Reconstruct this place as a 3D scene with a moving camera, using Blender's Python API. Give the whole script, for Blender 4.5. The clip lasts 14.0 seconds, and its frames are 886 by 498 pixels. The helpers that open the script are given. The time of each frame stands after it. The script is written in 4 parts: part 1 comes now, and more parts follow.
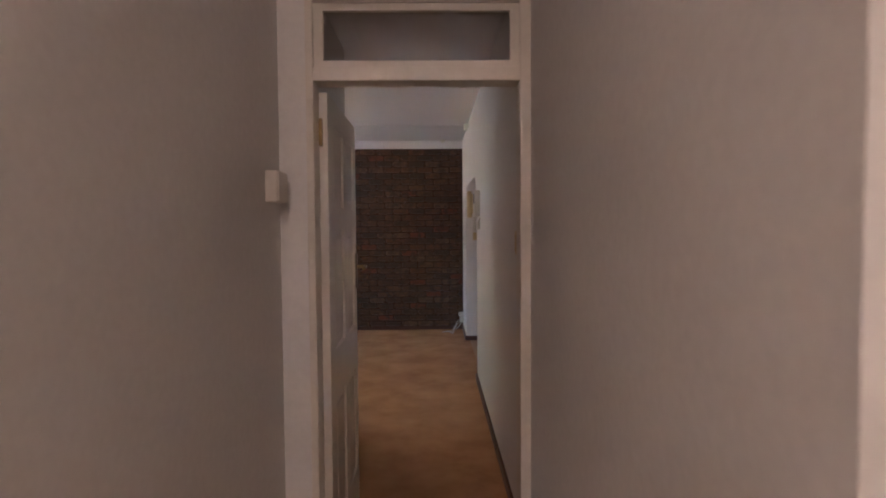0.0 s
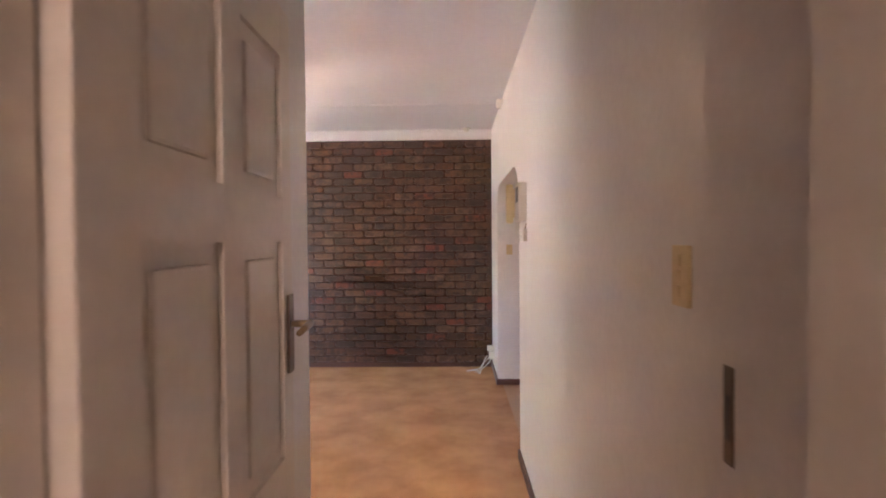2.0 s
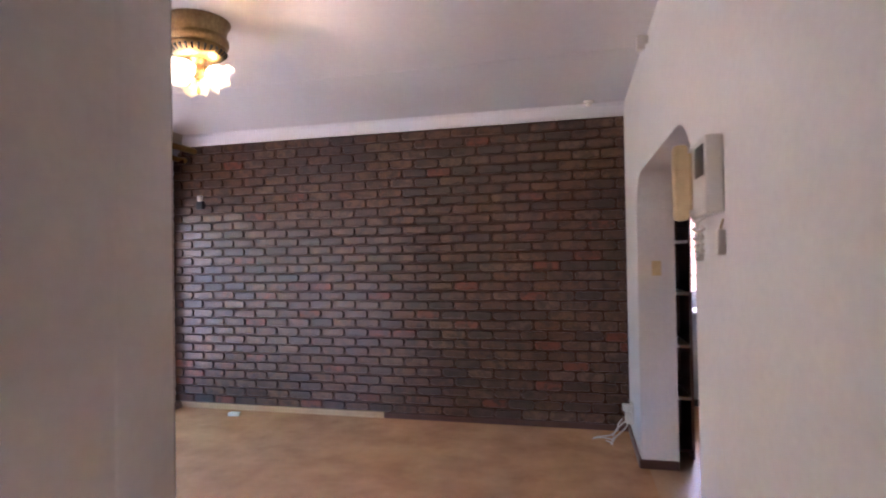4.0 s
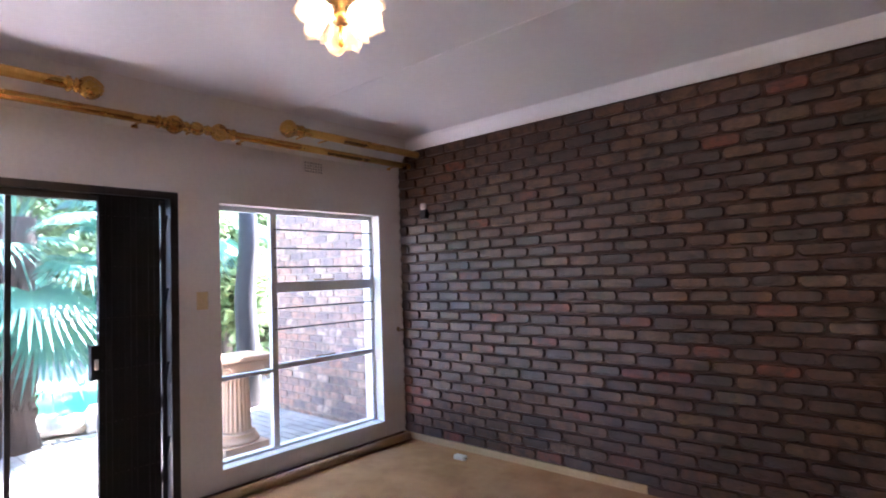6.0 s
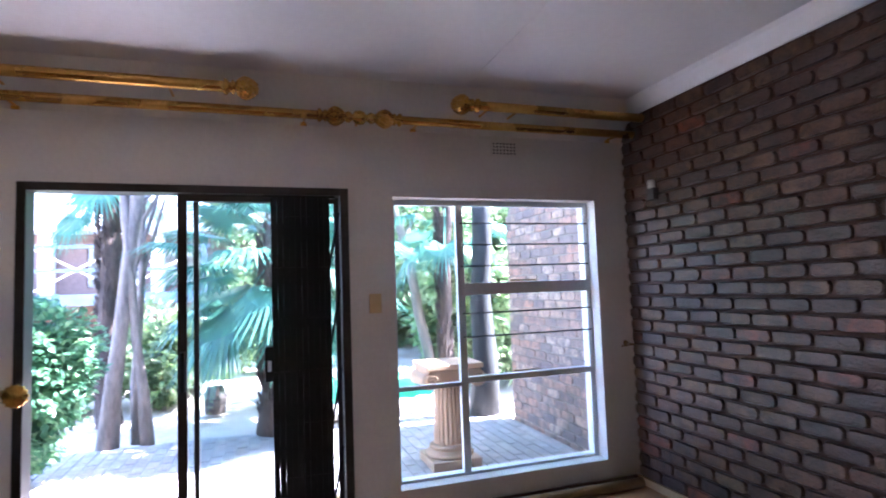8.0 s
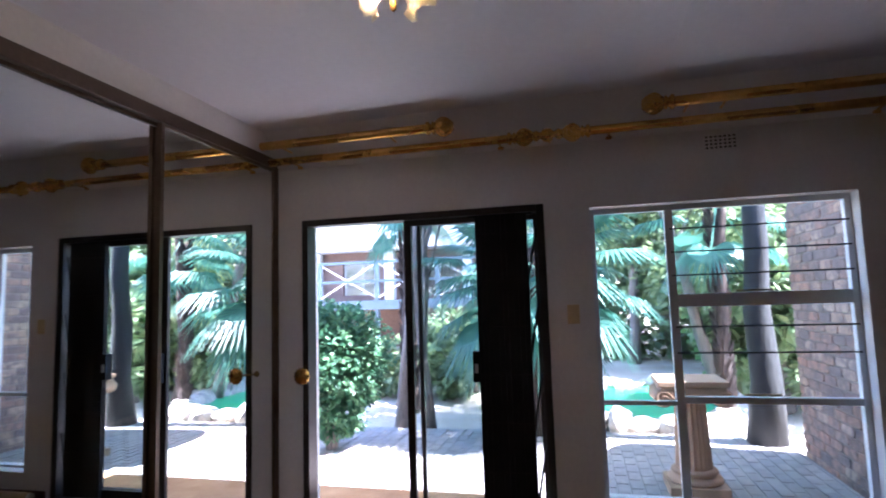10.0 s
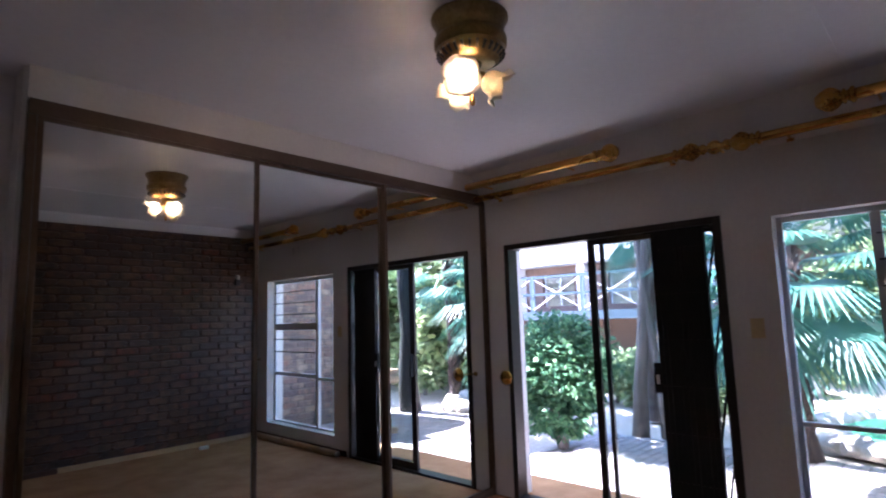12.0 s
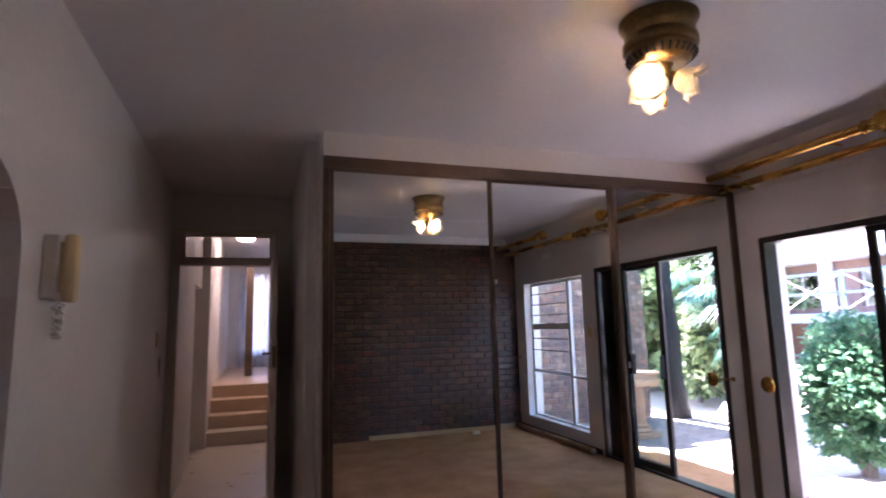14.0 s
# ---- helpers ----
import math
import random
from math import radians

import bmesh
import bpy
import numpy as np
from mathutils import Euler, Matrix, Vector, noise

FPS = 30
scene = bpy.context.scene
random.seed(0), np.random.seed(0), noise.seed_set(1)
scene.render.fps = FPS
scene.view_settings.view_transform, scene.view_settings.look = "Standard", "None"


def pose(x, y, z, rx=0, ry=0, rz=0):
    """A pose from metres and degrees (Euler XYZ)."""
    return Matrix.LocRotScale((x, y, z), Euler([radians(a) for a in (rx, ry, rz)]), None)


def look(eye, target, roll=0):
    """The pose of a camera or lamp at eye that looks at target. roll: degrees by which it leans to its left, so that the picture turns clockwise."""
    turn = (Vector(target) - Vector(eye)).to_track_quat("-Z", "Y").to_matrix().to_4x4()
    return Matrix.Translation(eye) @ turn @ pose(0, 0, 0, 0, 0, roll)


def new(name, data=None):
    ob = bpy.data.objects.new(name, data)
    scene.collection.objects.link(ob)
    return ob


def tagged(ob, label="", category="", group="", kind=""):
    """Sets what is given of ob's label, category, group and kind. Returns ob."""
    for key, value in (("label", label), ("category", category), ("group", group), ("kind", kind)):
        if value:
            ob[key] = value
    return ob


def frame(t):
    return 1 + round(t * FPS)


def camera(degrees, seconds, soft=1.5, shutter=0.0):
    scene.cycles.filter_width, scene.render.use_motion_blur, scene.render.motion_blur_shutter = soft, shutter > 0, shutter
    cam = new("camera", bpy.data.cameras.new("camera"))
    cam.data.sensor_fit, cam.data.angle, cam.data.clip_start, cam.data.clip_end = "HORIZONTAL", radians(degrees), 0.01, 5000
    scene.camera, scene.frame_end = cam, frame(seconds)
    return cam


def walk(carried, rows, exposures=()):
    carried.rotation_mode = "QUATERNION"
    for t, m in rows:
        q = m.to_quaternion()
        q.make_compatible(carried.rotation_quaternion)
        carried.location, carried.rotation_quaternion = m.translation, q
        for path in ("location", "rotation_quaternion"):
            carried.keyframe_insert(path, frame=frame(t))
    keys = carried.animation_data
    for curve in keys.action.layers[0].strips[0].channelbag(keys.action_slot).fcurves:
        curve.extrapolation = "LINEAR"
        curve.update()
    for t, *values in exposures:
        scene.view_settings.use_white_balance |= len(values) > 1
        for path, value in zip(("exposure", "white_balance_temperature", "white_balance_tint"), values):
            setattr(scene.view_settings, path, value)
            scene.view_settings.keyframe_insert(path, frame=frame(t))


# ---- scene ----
cam = camera(77.9, 14.0, soft=1.9, shutter=0.4)
PATH = [
    (0, (-0.017, 0.413, 1.479), (0.012, 2.411, 1.4), -0.4),
    (0.5, (0.005, 0.778, 1.467), (-0.013, 2.776, 1.385), -1.2),
    (1, (-0.067, 1.191, 1.493), (-0.082, 3.189, 1.419), -0.5),
    (1.5, (-0.04, 1.602, 1.496), (-0.075, 3.6, 1.434), -0.6),
    (2, (-0.044, 2.028, 1.473), (-0.086, 4.027, 1.436), -0.5),
    (4.5, (-0.035, 3.87, 1.464), (-0.692, 5.759, 1.516), -1.2),
    (5, (-0.112, 4.145, 1.464), (-0.99, 5.941, 1.536), -1.5),
    (5.5, (-0.246, 4.453, 1.46), (-1.37, 6.105, 1.546), -1.8),
    (6, (-0.331, 4.741, 1.466), (-1.642, 6.248, 1.56), -1.9),
    (6.5, (-0.404, 5.014, 1.454), (-1.887, 6.351, 1.563), -2.1),
    (7, (-0.499, 5.279, 1.432), (-2.161, 6.385, 1.548), -2.2),
    (7.5, (-0.582, 5.551, 1.442), (-2.371, 6.438, 1.564), -2.1),
    (8, (-0.602, 5.788, 1.436), (-2.496, 6.417, 1.572), -2.0),
    (8.5, (-0.577, 5.924, 1.422), (-2.536, 6.296, 1.574), -2.2),
    (9, (-0.505, 6.064, 1.429), (-2.497, 6.148, 1.594), -2.2),
    (11.5, (-0.295, 7.228, 1.469), (-1.893, 6.049, 1.699), -1.6),
    (12, (-0.244, 7.375, 1.47), (-1.69, 6.016, 1.717), -1.8),
    (12.5, (-0.244, 7.494, 1.476), (-1.526, 5.982, 1.738), -1.5),
    (13, (-0.303, 7.618, 1.462), (-1.396, 5.967, 1.74), -1.4),
    (13.5, (-0.325, 7.716, 1.452), (-1.177, 5.929, 1.735), -1.3),
    (14, (-0.33, 7.746, 1.451), (-0.969, 5.871, 1.729), -1.4),
]
walk(cam, [(t, look(eye, target, roll)) for t, eye, target, roll in PATH],
     exposures=[(0.0, 5.2, 6000, 24), (1.0, 5.65, 6300, 27), (2.2, 6.55, 6400, 30), (4.3, 5.85, 5800, 32), (5.5, 5.45, 5800, 31), (7.0, 5.15, 5700, 31), (8.0, 4.8, 5400, 26), (9.0, 4.3, 5500, 25), (11.5, 3.6, 5500, 27), (14.0, 4.35, 5900, 35)])

# ---- world, sun, exposure ----
world = bpy.data.worlds.new("sky_world")
scene.world = world
world.use_nodes = True
wn = world.node_tree
wn.nodes.clear()
sky = wn.nodes.new("ShaderNodeTexSky")
sky.sky_type = "NISHITA"
sky.sun_disc = False
sky.sun_elevation = radians(55)
sky.sun_rotation = radians(9)
bg = wn.nodes.new("ShaderNodeBackground")
bg.inputs["Strength"].default_value = 0.15
wo = wn.nodes.new("ShaderNodeOutputWorld")
wn.links.new(sky.outputs[0], bg.inputs[0])
wn.links.new(bg.outputs[0], wo.inputs[0])
sun = new("sun", bpy.data.lights.new("sun", "SUN"))
sun.data.energy = 5.0
sun.data.angle = radians(0.5)
sun.data.color = (1.0, 0.95, 0.88)
sun.matrix_world = look((1.6, 12.5, 18), (0, 0, 0))


# ---- materials ----
def node_mat(name):
    m = bpy.data.materials.new(name)
    m.use_nodes = True
    nt = m.node_tree
    return m, nt, nt.nodes["Principled BSDF"]


def ramp_of(nt, stops):
    r = nt.nodes.new("ShaderNodeValToRGB")
    while len(r.color_ramp.elements) < len(stops):
        r.color_ramp.elements.new(0.5)
    for e, (p, c) in zip(r.color_ramp.elements, stops):
        e.position, e.color = p, (*c, 1)
    return r


def noise_of(nt, scale, detail=4, rough=0.6, stretch=None):
    tc = nt.nodes.new("ShaderNodeTexCoord")
    n = nt.nodes.new("ShaderNodeTexNoise")
    n.inputs["Scale"].default_value, n.inputs["Detail"].default_value, n.inputs["Roughness"].default_value = scale, detail, rough
    if stretch:
        mp = nt.nodes.new("ShaderNodeMapping")
        mp.inputs["Scale"].default_value = stretch
        nt.links.new(tc.outputs["Object"], mp.inputs[0])
        nt.links.new(mp.outputs[0], n.inputs["Vector"])
    else:
        nt.links.new(tc.outputs["Object"], n.inputs["Vector"])
    return n


def surface(name, a, b, scale=3.0, fine=60.0, rough=0.7, metal=0.0, bump=0.1, dist=0.004, stretch=None, spec=0.5, rvar=0.1):
    """Two colours over a broad and a fine noise, with relief and uneven gloss."""
    m, nt, p = node_mat(name)
    n1, n2 = noise_of(nt, scale, 5, 0.6, stretch), noise_of(nt, fine, 3, 0.6, stretch)
    mix = nt.nodes.new("ShaderNodeMath")
    mix.operation = "MULTIPLY_ADD"
    mix.inputs[1].default_value = 0.45
    sc = nt.nodes.new("ShaderNodeMath")
    sc.operation = "MULTIPLY"
    sc.inputs[1].default_value = 0.55
    nt.links.new(n1.outputs[0], sc.inputs[0])
    nt.links.new(n2.outputs[0], mix.inputs[0])
    nt.links.new(sc.outputs[0], mix.inputs[2])
    r = ramp_of(nt, [(0.36, a), (0.64, b)])
    nt.links.new(mix.outputs[0], r.inputs[0])
    nt.links.new(r.outputs[0], p.inputs["Base Color"])
    rr = nt.nodes.new("ShaderNodeMapRange")
    rr.inputs["To Min"].default_value, rr.inputs["To Max"].default_value = max(0.02, rough - rvar), min(1, rough + rvar)
    nt.links.new(n1.outputs[0], rr.inputs[0])
    nt.links.new(rr.outputs[0], p.inputs["Roughness"])
    p.inputs["Metallic"].default_value = metal
    p.inputs["Specular IOR Level"].default_value = spec
    if bump:
        bn = nt.nodes.new("ShaderNodeBump")
        bn.inputs["Strength"].default_value, bn.inputs["Distance"].default_value = bump, dist
        nt.links.new(mix.outputs[0], bn.inputs["Height"])
        nt.links.new(bn.outputs[0], p.inputs["Normal"])
    return m


def brick_mat(name, stops, rough, dark, spec=0.5, coat=0.0):
    """Each brick its own tone, with scorched patches over its face."""
    m, nt, p = node_mat(name)
    oi, ge = nt.nodes.new("ShaderNodeObjectInfo"), nt.nodes.new("ShaderNodeNewGeometry")
    add = nt.nodes.new("ShaderNodeMath")
    add.operation = "ADD"
    fr = nt.nodes.new("ShaderNodeMath")
    fr.operation = "FRACT"
    nt.links.new(oi.outputs["Random"], add.inputs[0])
    nt.links.new(ge.outputs["Random Per Island"], add.inputs[1])
    nt.links.new(add.outputs[0], fr.inputs[0])
    r = ramp_of(nt, stops)
    r.color_ramp.interpolation = "CONSTANT"
    nt.links.new(fr.outputs[0], r.inputs[0])
    n = nt.nodes.new("ShaderNodeTexNoise")
    n.inputs["Scale"].default_value, n.inputs["Detail"].default_value, n.inputs["Roughness"].default_value = 9, 6, 0.7
    nt.links.new(ge.outputs["Position"], n.inputs["Vector"])
    n2 = nt.nodes.new("ShaderNodeTexNoise")
    n2.inputs["Scale"].default_value, n2.inputs["Detail"].default_value = 90, 4
    nt.links.new(ge.outputs["Position"], n2.inputs["Vector"])
    f = ramp_of(nt, [(0.42, (0, 0, 0)), (0.60, (1, 1, 1))])
    nt.links.new(n.outputs[0], f.inputs[0])
    mx = nt.nodes.new("ShaderNodeMix")
    mx.data_type = "RGBA"
    mul = nt.nodes.new("ShaderNodeMath")
    mul.operation = "MULTIPLY"
    mul.inputs[1].default_value = 0.85
    nt.links.new(f.outputs[0], mul.inputs[0])
    nt.links.new(mul.outputs[0], mx.inputs["Factor"])
    nt.links.new(r.outputs[0], mx.inputs["A"])
    mx.inputs["B"].default_value = (*dark, 1)
    gr = nt.nodes.new("ShaderNodeMix")
    gr.data_type, gr.blend_type = "RGBA", "OVERLAY"
    gr.inputs["Factor"].default_value = 0.5
    nt.links.new(mx.outputs["Result"], gr.inputs["A"])
    nt.links.new(n2.outputs[0], gr.inputs["B"])
    nt.links.new(gr.outputs["Result"], p.inputs["Base Color"])
    rr = nt.nodes.new("ShaderNodeMapRange")
    rr.inputs["To Min"].default_value, rr.inputs["To Max"].default_value = rough - 0.14, rough + 0.26
    nt.links.new(n2.outputs[0], rr.inputs[0])
    nt.links.new(rr.outputs[0], p.inputs["Roughness"])
    bn = nt.nodes.new("ShaderNodeBump")
    p.inputs["Specular IOR Level"].default_value = spec
    bn.inputs["Strength"].default_value, bn.inputs["Distance"].default_value = 0.75, 0.007
    sm = nt.nodes.new("ShaderNodeMath")
    sm.operation = "ADD"
    nt.links.new(n.outputs[0], sm.inputs[0])
    nt.links.new(n2.outputs[0], sm.inputs[1])
    nt.links.new(sm.outputs[0], bn.inputs["Height"])
    nt.links.new(bn.outputs[0], p.inputs["Normal"])
    nt.links.new(bn.outputs[0], p.inputs["Coat Normal"])
    p.inputs["Coat Weight"].default_value, p.inputs["Coat Roughness"].default_value = coat, 0.3
    return m


def leaf_mat(name, a, b, c):
    m, nt, p = node_mat(name)
    ge = nt.nodes.new("ShaderNodeNewGeometry")
    r = ramp_of(nt, [(0.0, a), (0.5, b), (1.0, c)])
    nt.links.new(ge.outputs["Random Per Island"], r.inputs[0])
    nt.links.new(r.outputs[0], p.inputs["Base Color"])
    p.inputs["Roughness"].default_value = 0.45
    tr = nt.nodes.new("ShaderNodeBsdfTranslucent")
    nt.links.new(r.outputs[0], tr.inputs[0])
    mix = nt.nodes.new("ShaderNodeMixShader")
    mix.inputs[0].default_value = 0.4
    nt.links.new(p.outputs[0], mix.inputs[1])
    nt.links.new(tr.outputs[0], mix.inputs[2])
    nt.links.new(mix.outputs[0], nt.nodes["Material Output"].inputs[0])
    return m


def glass_mat(name, tint):
    m, nt, p = node_mat(name)
    nt.nodes.remove(p)
    t, g, f = nt.nodes.new("ShaderNodeBsdfTransparent"), nt.nodes.new("ShaderNodeBsdfGlossy"), nt.nodes.new("ShaderNodeLayerWeight")
    t.inputs[0].default_value = (*tint, 1)
    g.inputs["Roughness"].default_value = 0.02
    pw, ad = nt.nodes.new("ShaderNodeMath"), nt.nodes.new("ShaderNodeMath")
    pw.operation, ad.operation = "POWER", "MULTIPLY_ADD"
    pw.inputs[1].default_value, ad.inputs[1].default_value, ad.inputs[2].default_value = 5, 0.9, 0.035
    mix = nt.nodes.new("ShaderNodeMixShader")
    nt.links.new(f.outputs["Facing"], pw.inputs[0])
    nt.links.new(pw.outputs[0], ad.inputs[0])
    nt.links.new(ad.outputs[0], mix.inputs[0])
    nt.links.new(t.outputs[0], mix.inputs[1])
    nt.links.new(g.outputs[0], mix.inputs[2])
    nt.links.new(mix.outputs[0], nt.nodes["Material Output"].inputs[0])
    return m


PLASTER = surface("white_plaster", (0.70, 0.67, 0.65), (0.77, 0.74, 0.72), 1.2, 40, 0.55, bump=0.06, spec=0.35)
CEIL = surface("ceiling_paint", (0.72, 0.70, 0.72), (0.77, 0.75, 0.77), 0.8, 25, 0.42, bump=0.05, spec=0.4)
CREAM = surface("cream_gloss_paint", (0.66, 0.60, 0.53), (0.73, 0.67, 0.60), 2, 30, 0.38, bump=0.05)
CARPET = surface("beige_carpet", (0.34, 0.168, 0.076), (0.57, 0.33, 0.172), 3.0, 210, 0.95, bump=0.5, dist=0.006, spec=0.1)
TILE = surface("glazed_tile", (0.55, 0.47, 0.38), (0.65, 0.57, 0.47), 3, 20, 0.30, bump=0.02)
BEIGE = surface("beige_stair_tile", (0.52, 0.38, 0.26), (0.62, 0.46, 0.33), 3, 40, 0.35, bump=0.05)
SKIRT = surface("stained_skirting", (0.07, 0.03, 0.02), (0.12, 0.05, 0.035), 4, 60, 0.4, stretch=(1, 1, 8))
PINE = surface("raw_pine", (0.42, 0.27, 0.13), (0.55, 0.37, 0.19), 3, 50, 0.55, stretch=(1, 1, 1))
RODWOOD = surface("varnished_rod_wood", (0.34, 0.21, 0.10), (0.46, 0.30, 0.15), 3, 60, 0.3, bump=0.03)
BRONZE = surface("bronze_aluminium", (0.028, 0.022, 0.02), (0.045, 0.036, 0.032), 5, 60, 0.4, metal=0.5, bump=0.03)
BLACK = surface("black_gate_paint", (0.010, 0.009, 0.009), (0.018, 0.016, 0.016), 6, 60, 0.7, bump=0.05, spec=0.25)
TRIMBR = surface("brown_wardrobe_frame", (0.11, 0.075, 0.055), (0.15, 0.105, 0.075), 5, 60, 0.35, metal=0.5, bump=0.02)
GOLD = surface("antique_gold", (0.50, 0.27, 0.055), (0.68, 0.39, 0.10), 3, 40, 0.28, metal=1.0, bump=0.08)
BRASS = surface("aged_brass", (0.20, 0.13, 0.06), (0.33, 0.23, 0.11), 8, 60, 0.33, metal=0.85, bump=0.05)
STEELW = surface("white_steel_frame", (0.62, 0.64, 0.66), (0.72, 0.73, 0.75), 4, 40, 0.4, bump=0.04)
PLASTIC = surface("aged_white_plastic", (0.66, 0.63, 0.57), (0.74, 0.71, 0.65), 5, 40, 0.35, bump=0.01)
CREAMPL = surface("yellowed_plastic", (0.62, 0.48, 0.26), (0.70, 0.56, 0.33), 5, 40, 0.4, bump=0.01)
DARKPL = surface("dark_plastic", (0.02, 0.02, 0.022), (0.035, 0.033, 0.035), 5, 40, 0.3, bump=0.01)
STONE = surface("cast_sandstone", (0.30, 0.195, 0.12), (0.40, 0.27, 0.18), 5, 70, 0.85, bump=0.3)
MORTAR = surface("dark_mortar", (0.050, 0.022, 0.014), (0.085, 0.038, 0.024), 8, 90, 0.9, bump=0.4)
MORTARX = surface("grey_mortar", (0.20, 0.16, 0.14), (0.28, 0.23, 0.20), 8, 90, 0.9, bump=0.4)
CEMENT = surface("patio_joint_cement", (0.30, 0.29, 0.28), (0.38, 0.36, 0.35), 2, 40, 0.9, bump=0.2)
SOIL = surface("pale_garden_soil", (0.34, 0.28, 0.21), (0.55, 0.48, 0.40), 1.2, 18, 0.95, bump=0.5, dist=0.02)
ROCK = surface("weathered_rock", (0.30, 0.28, 0.26), (0.48, 0.45, 0.41), 4, 30, 0.9, bump=0.6, dist=0.03)
POOL = surface("green_pool_water", (0.04, 0.40, 0.16), (0.07, 0.52, 0.24), 2, 14, 0.35, bump=0.1)
BARK = surface("grey_bark", (0.10, 0.085, 0.075), (0.22, 0.19, 0.17), 6, 40, 0.9, bump=0.8, dist=0.02, stretch=(1, 1, 0.25))
PALMBARK = surface("shaggy_palm_bark", (0.025, 0.018, 0.016), (0.075, 0.052, 0.042), 9, 40, 0.95, bump=1.0, dist=0.03, stretch=(1, 1, 0.3))
# bark colour lowered to carry the shade this trunk stands in
DARKTRUNK = surface("shade_dark_bark", (0.010, 0.011, 0.012), (0.026, 0.027, 0.028), 7, 40, 0.7, bump=0.8, dist=0.02, stretch=(1, 1, 0.25))
DECKWOOD = surface("blue_grey_deck_timber", (0.03, 0.055, 0.08), (0.06, 0.095, 0.12), 3, 50, 0.7, bump=0.2)
FARBRICK = surface("far_house_brick", (0.13, 0.08, 0.062), (0.19, 0.12, 0.095), 9, 60, 0.9, bump=0.3)
ROOF = surface("pale_roof_sheet", (0.55, 0.52, 0.50), (0.65, 0.62, 0.60), 2, 30, 0.6, bump=0.1)
GREENPAINT = surface("kitchen_yellow_laminate", (0.68, 0.50, 0.16), (0.75, 0.57, 0.21), 2, 30, 0.4, bump=0.02)
WHITEEN = surface("white_enamel", (0.70, 0.72, 0.72), (0.78, 0.80, 0.80), 2, 30, 0.25, bump=0.02)
ORANGEFL = surface("orange_brown_vinyl", (0.36, 0.19, 0.07), (0.46, 0.26, 0.11), 2, 40, 0.45, bump=0.05)
CLOTH = surface("white_curtain_cloth", (0.70, 0.70, 0.72), (0.78, 0.78, 0.80), 3, 120, 0.9, bump=0.2)
OPAL = surface("opal_bulb_glass", (0.70, 0.68, 0.62), (0.76, 0.74, 0.68), 5, 40, 0.25, bump=0.0)
CABLE = surface("white_cable", (0.68, 0.67, 0.65), (0.76, 0.75, 0.73), 5, 60, 0.4, bump=0.01)
BRICK = brick_mat("clinker_brick", [(0.0, (0.115, 0.052, 0.027)), (0.16, (0.148, 0.070, 0.033)), (0.32, (0.065, 0.034, 0.023)), (0.46, (0.111, 0.050, 0.027)),
                                    (0.60, (0.185, 0.047, 0.022)), (0.66, (0.155, 0.085, 0.047)), (0.78, (0.085, 0.042, 0.027)), (0.90, (0.133, 0.053, 0.024))], 0.30, (0.040, 0.022, 0.017), 0.5, 0.1)
BRICKX = brick_mat("garden_brick", [(0.0, (0.36, 0.22, 0.17)), (0.2, (0.42, 0.28, 0.21)), (0.4, (0.22, 0.16, 0.15)),
                                    (0.55, (0.40, 0.22, 0.16)), (0.7, (0.46, 0.33, 0.26)), (0.85, (0.28, 0.18, 0.15))], 0.7, (0.15, 0.12, 0.12))
PAVER = brick_mat("patio_paver", [(0.0, (0.36, 0.33, 0.32)), (0.3, (0.42, 0.37, 0.35)), (0.6, (0.33, 0.31, 0.31)), (0.8, (0.39, 0.33, 0.30))], 0.75, (0.28, 0.26, 0.255))
LEAF = leaf_mat("garden_leaf", (0.10, 0.16, 0.07), (0.20, 0.28, 0.13), (0.36, 0.43, 0.23))
BUSHLEAF = leaf_mat("bush_leaf", (0.04, 0.12, 0.07), (0.075, 0.19, 0.10), (0.15, 0.28, 0.14))
PALMLEAF = leaf_mat("palm_leaf", (0.04, 0.14, 0.11), (0.07, 0.20, 0.16), (0.12, 0.26, 0.17))
CYCAD = leaf_mat("cycad_leaf", (0.16, 0.26, 0.05), (0.22, 0.34, 0.07), (0.28, 0.38, 0.09))
GLASS = glass_mat("clear_glass", (0.93, 0.96, 0.96))
FROSTPANE = glass_mat("fanlight_glass", (0.80, 0.80, 0.80))
MIRROR, _nt, _p = node_mat("mirror_silver")
_p.inputs["Base Color"].default_value, _p.inputs["Metallic"].default_value, _p.inputs["Roughness"].default_value = (0.78, 0.80, 0.79, 1), 1, 0.01
SHADE, _nt, _p = node_mat("frosted_tulip_glass")
_p.inputs["Base Color"].default_value, _p.inputs["Roughness"].default_value = (0.84, 0.79, 0.70, 1), 0.35
_t = _nt.nodes.new("ShaderNodeBsdfTranslucent")
_t.inputs[0].default_value = (0.95, 0.88, 0.76, 1)
_m = _nt.nodes.new("ShaderNodeMixShader")
_m.inputs[0].default_value = 0.6
_nt.links.new(_p.outputs[0], _m.inputs[1])
_nt.links.new(_t.outputs[0], _m.inputs[2])
_nt.links.new(_m.outputs[0], _nt.nodes["Material Output"].inputs[0])
BULB, _nt, _p = node_mat("lit_bulb")
_p.inputs["Base Color"].default_value = (0.9, 0.8, 0.6, 1)
_p.inputs["Emission Color"].default_value, _p.inputs["Emission Strength"].default_value = (1, 0.74, 0.44, 1), 30
BOWL, _nt, _p = node_mat("lit_glass_bowl")
_p.inputs["Base Color"].default_value = (0.85, 0.8, 0.7, 1)
_p.inputs["Emission Color"].default_value, _p.inputs["Emission Strength"].default_value = (1, 0.80, 0.60, 1), 3.5


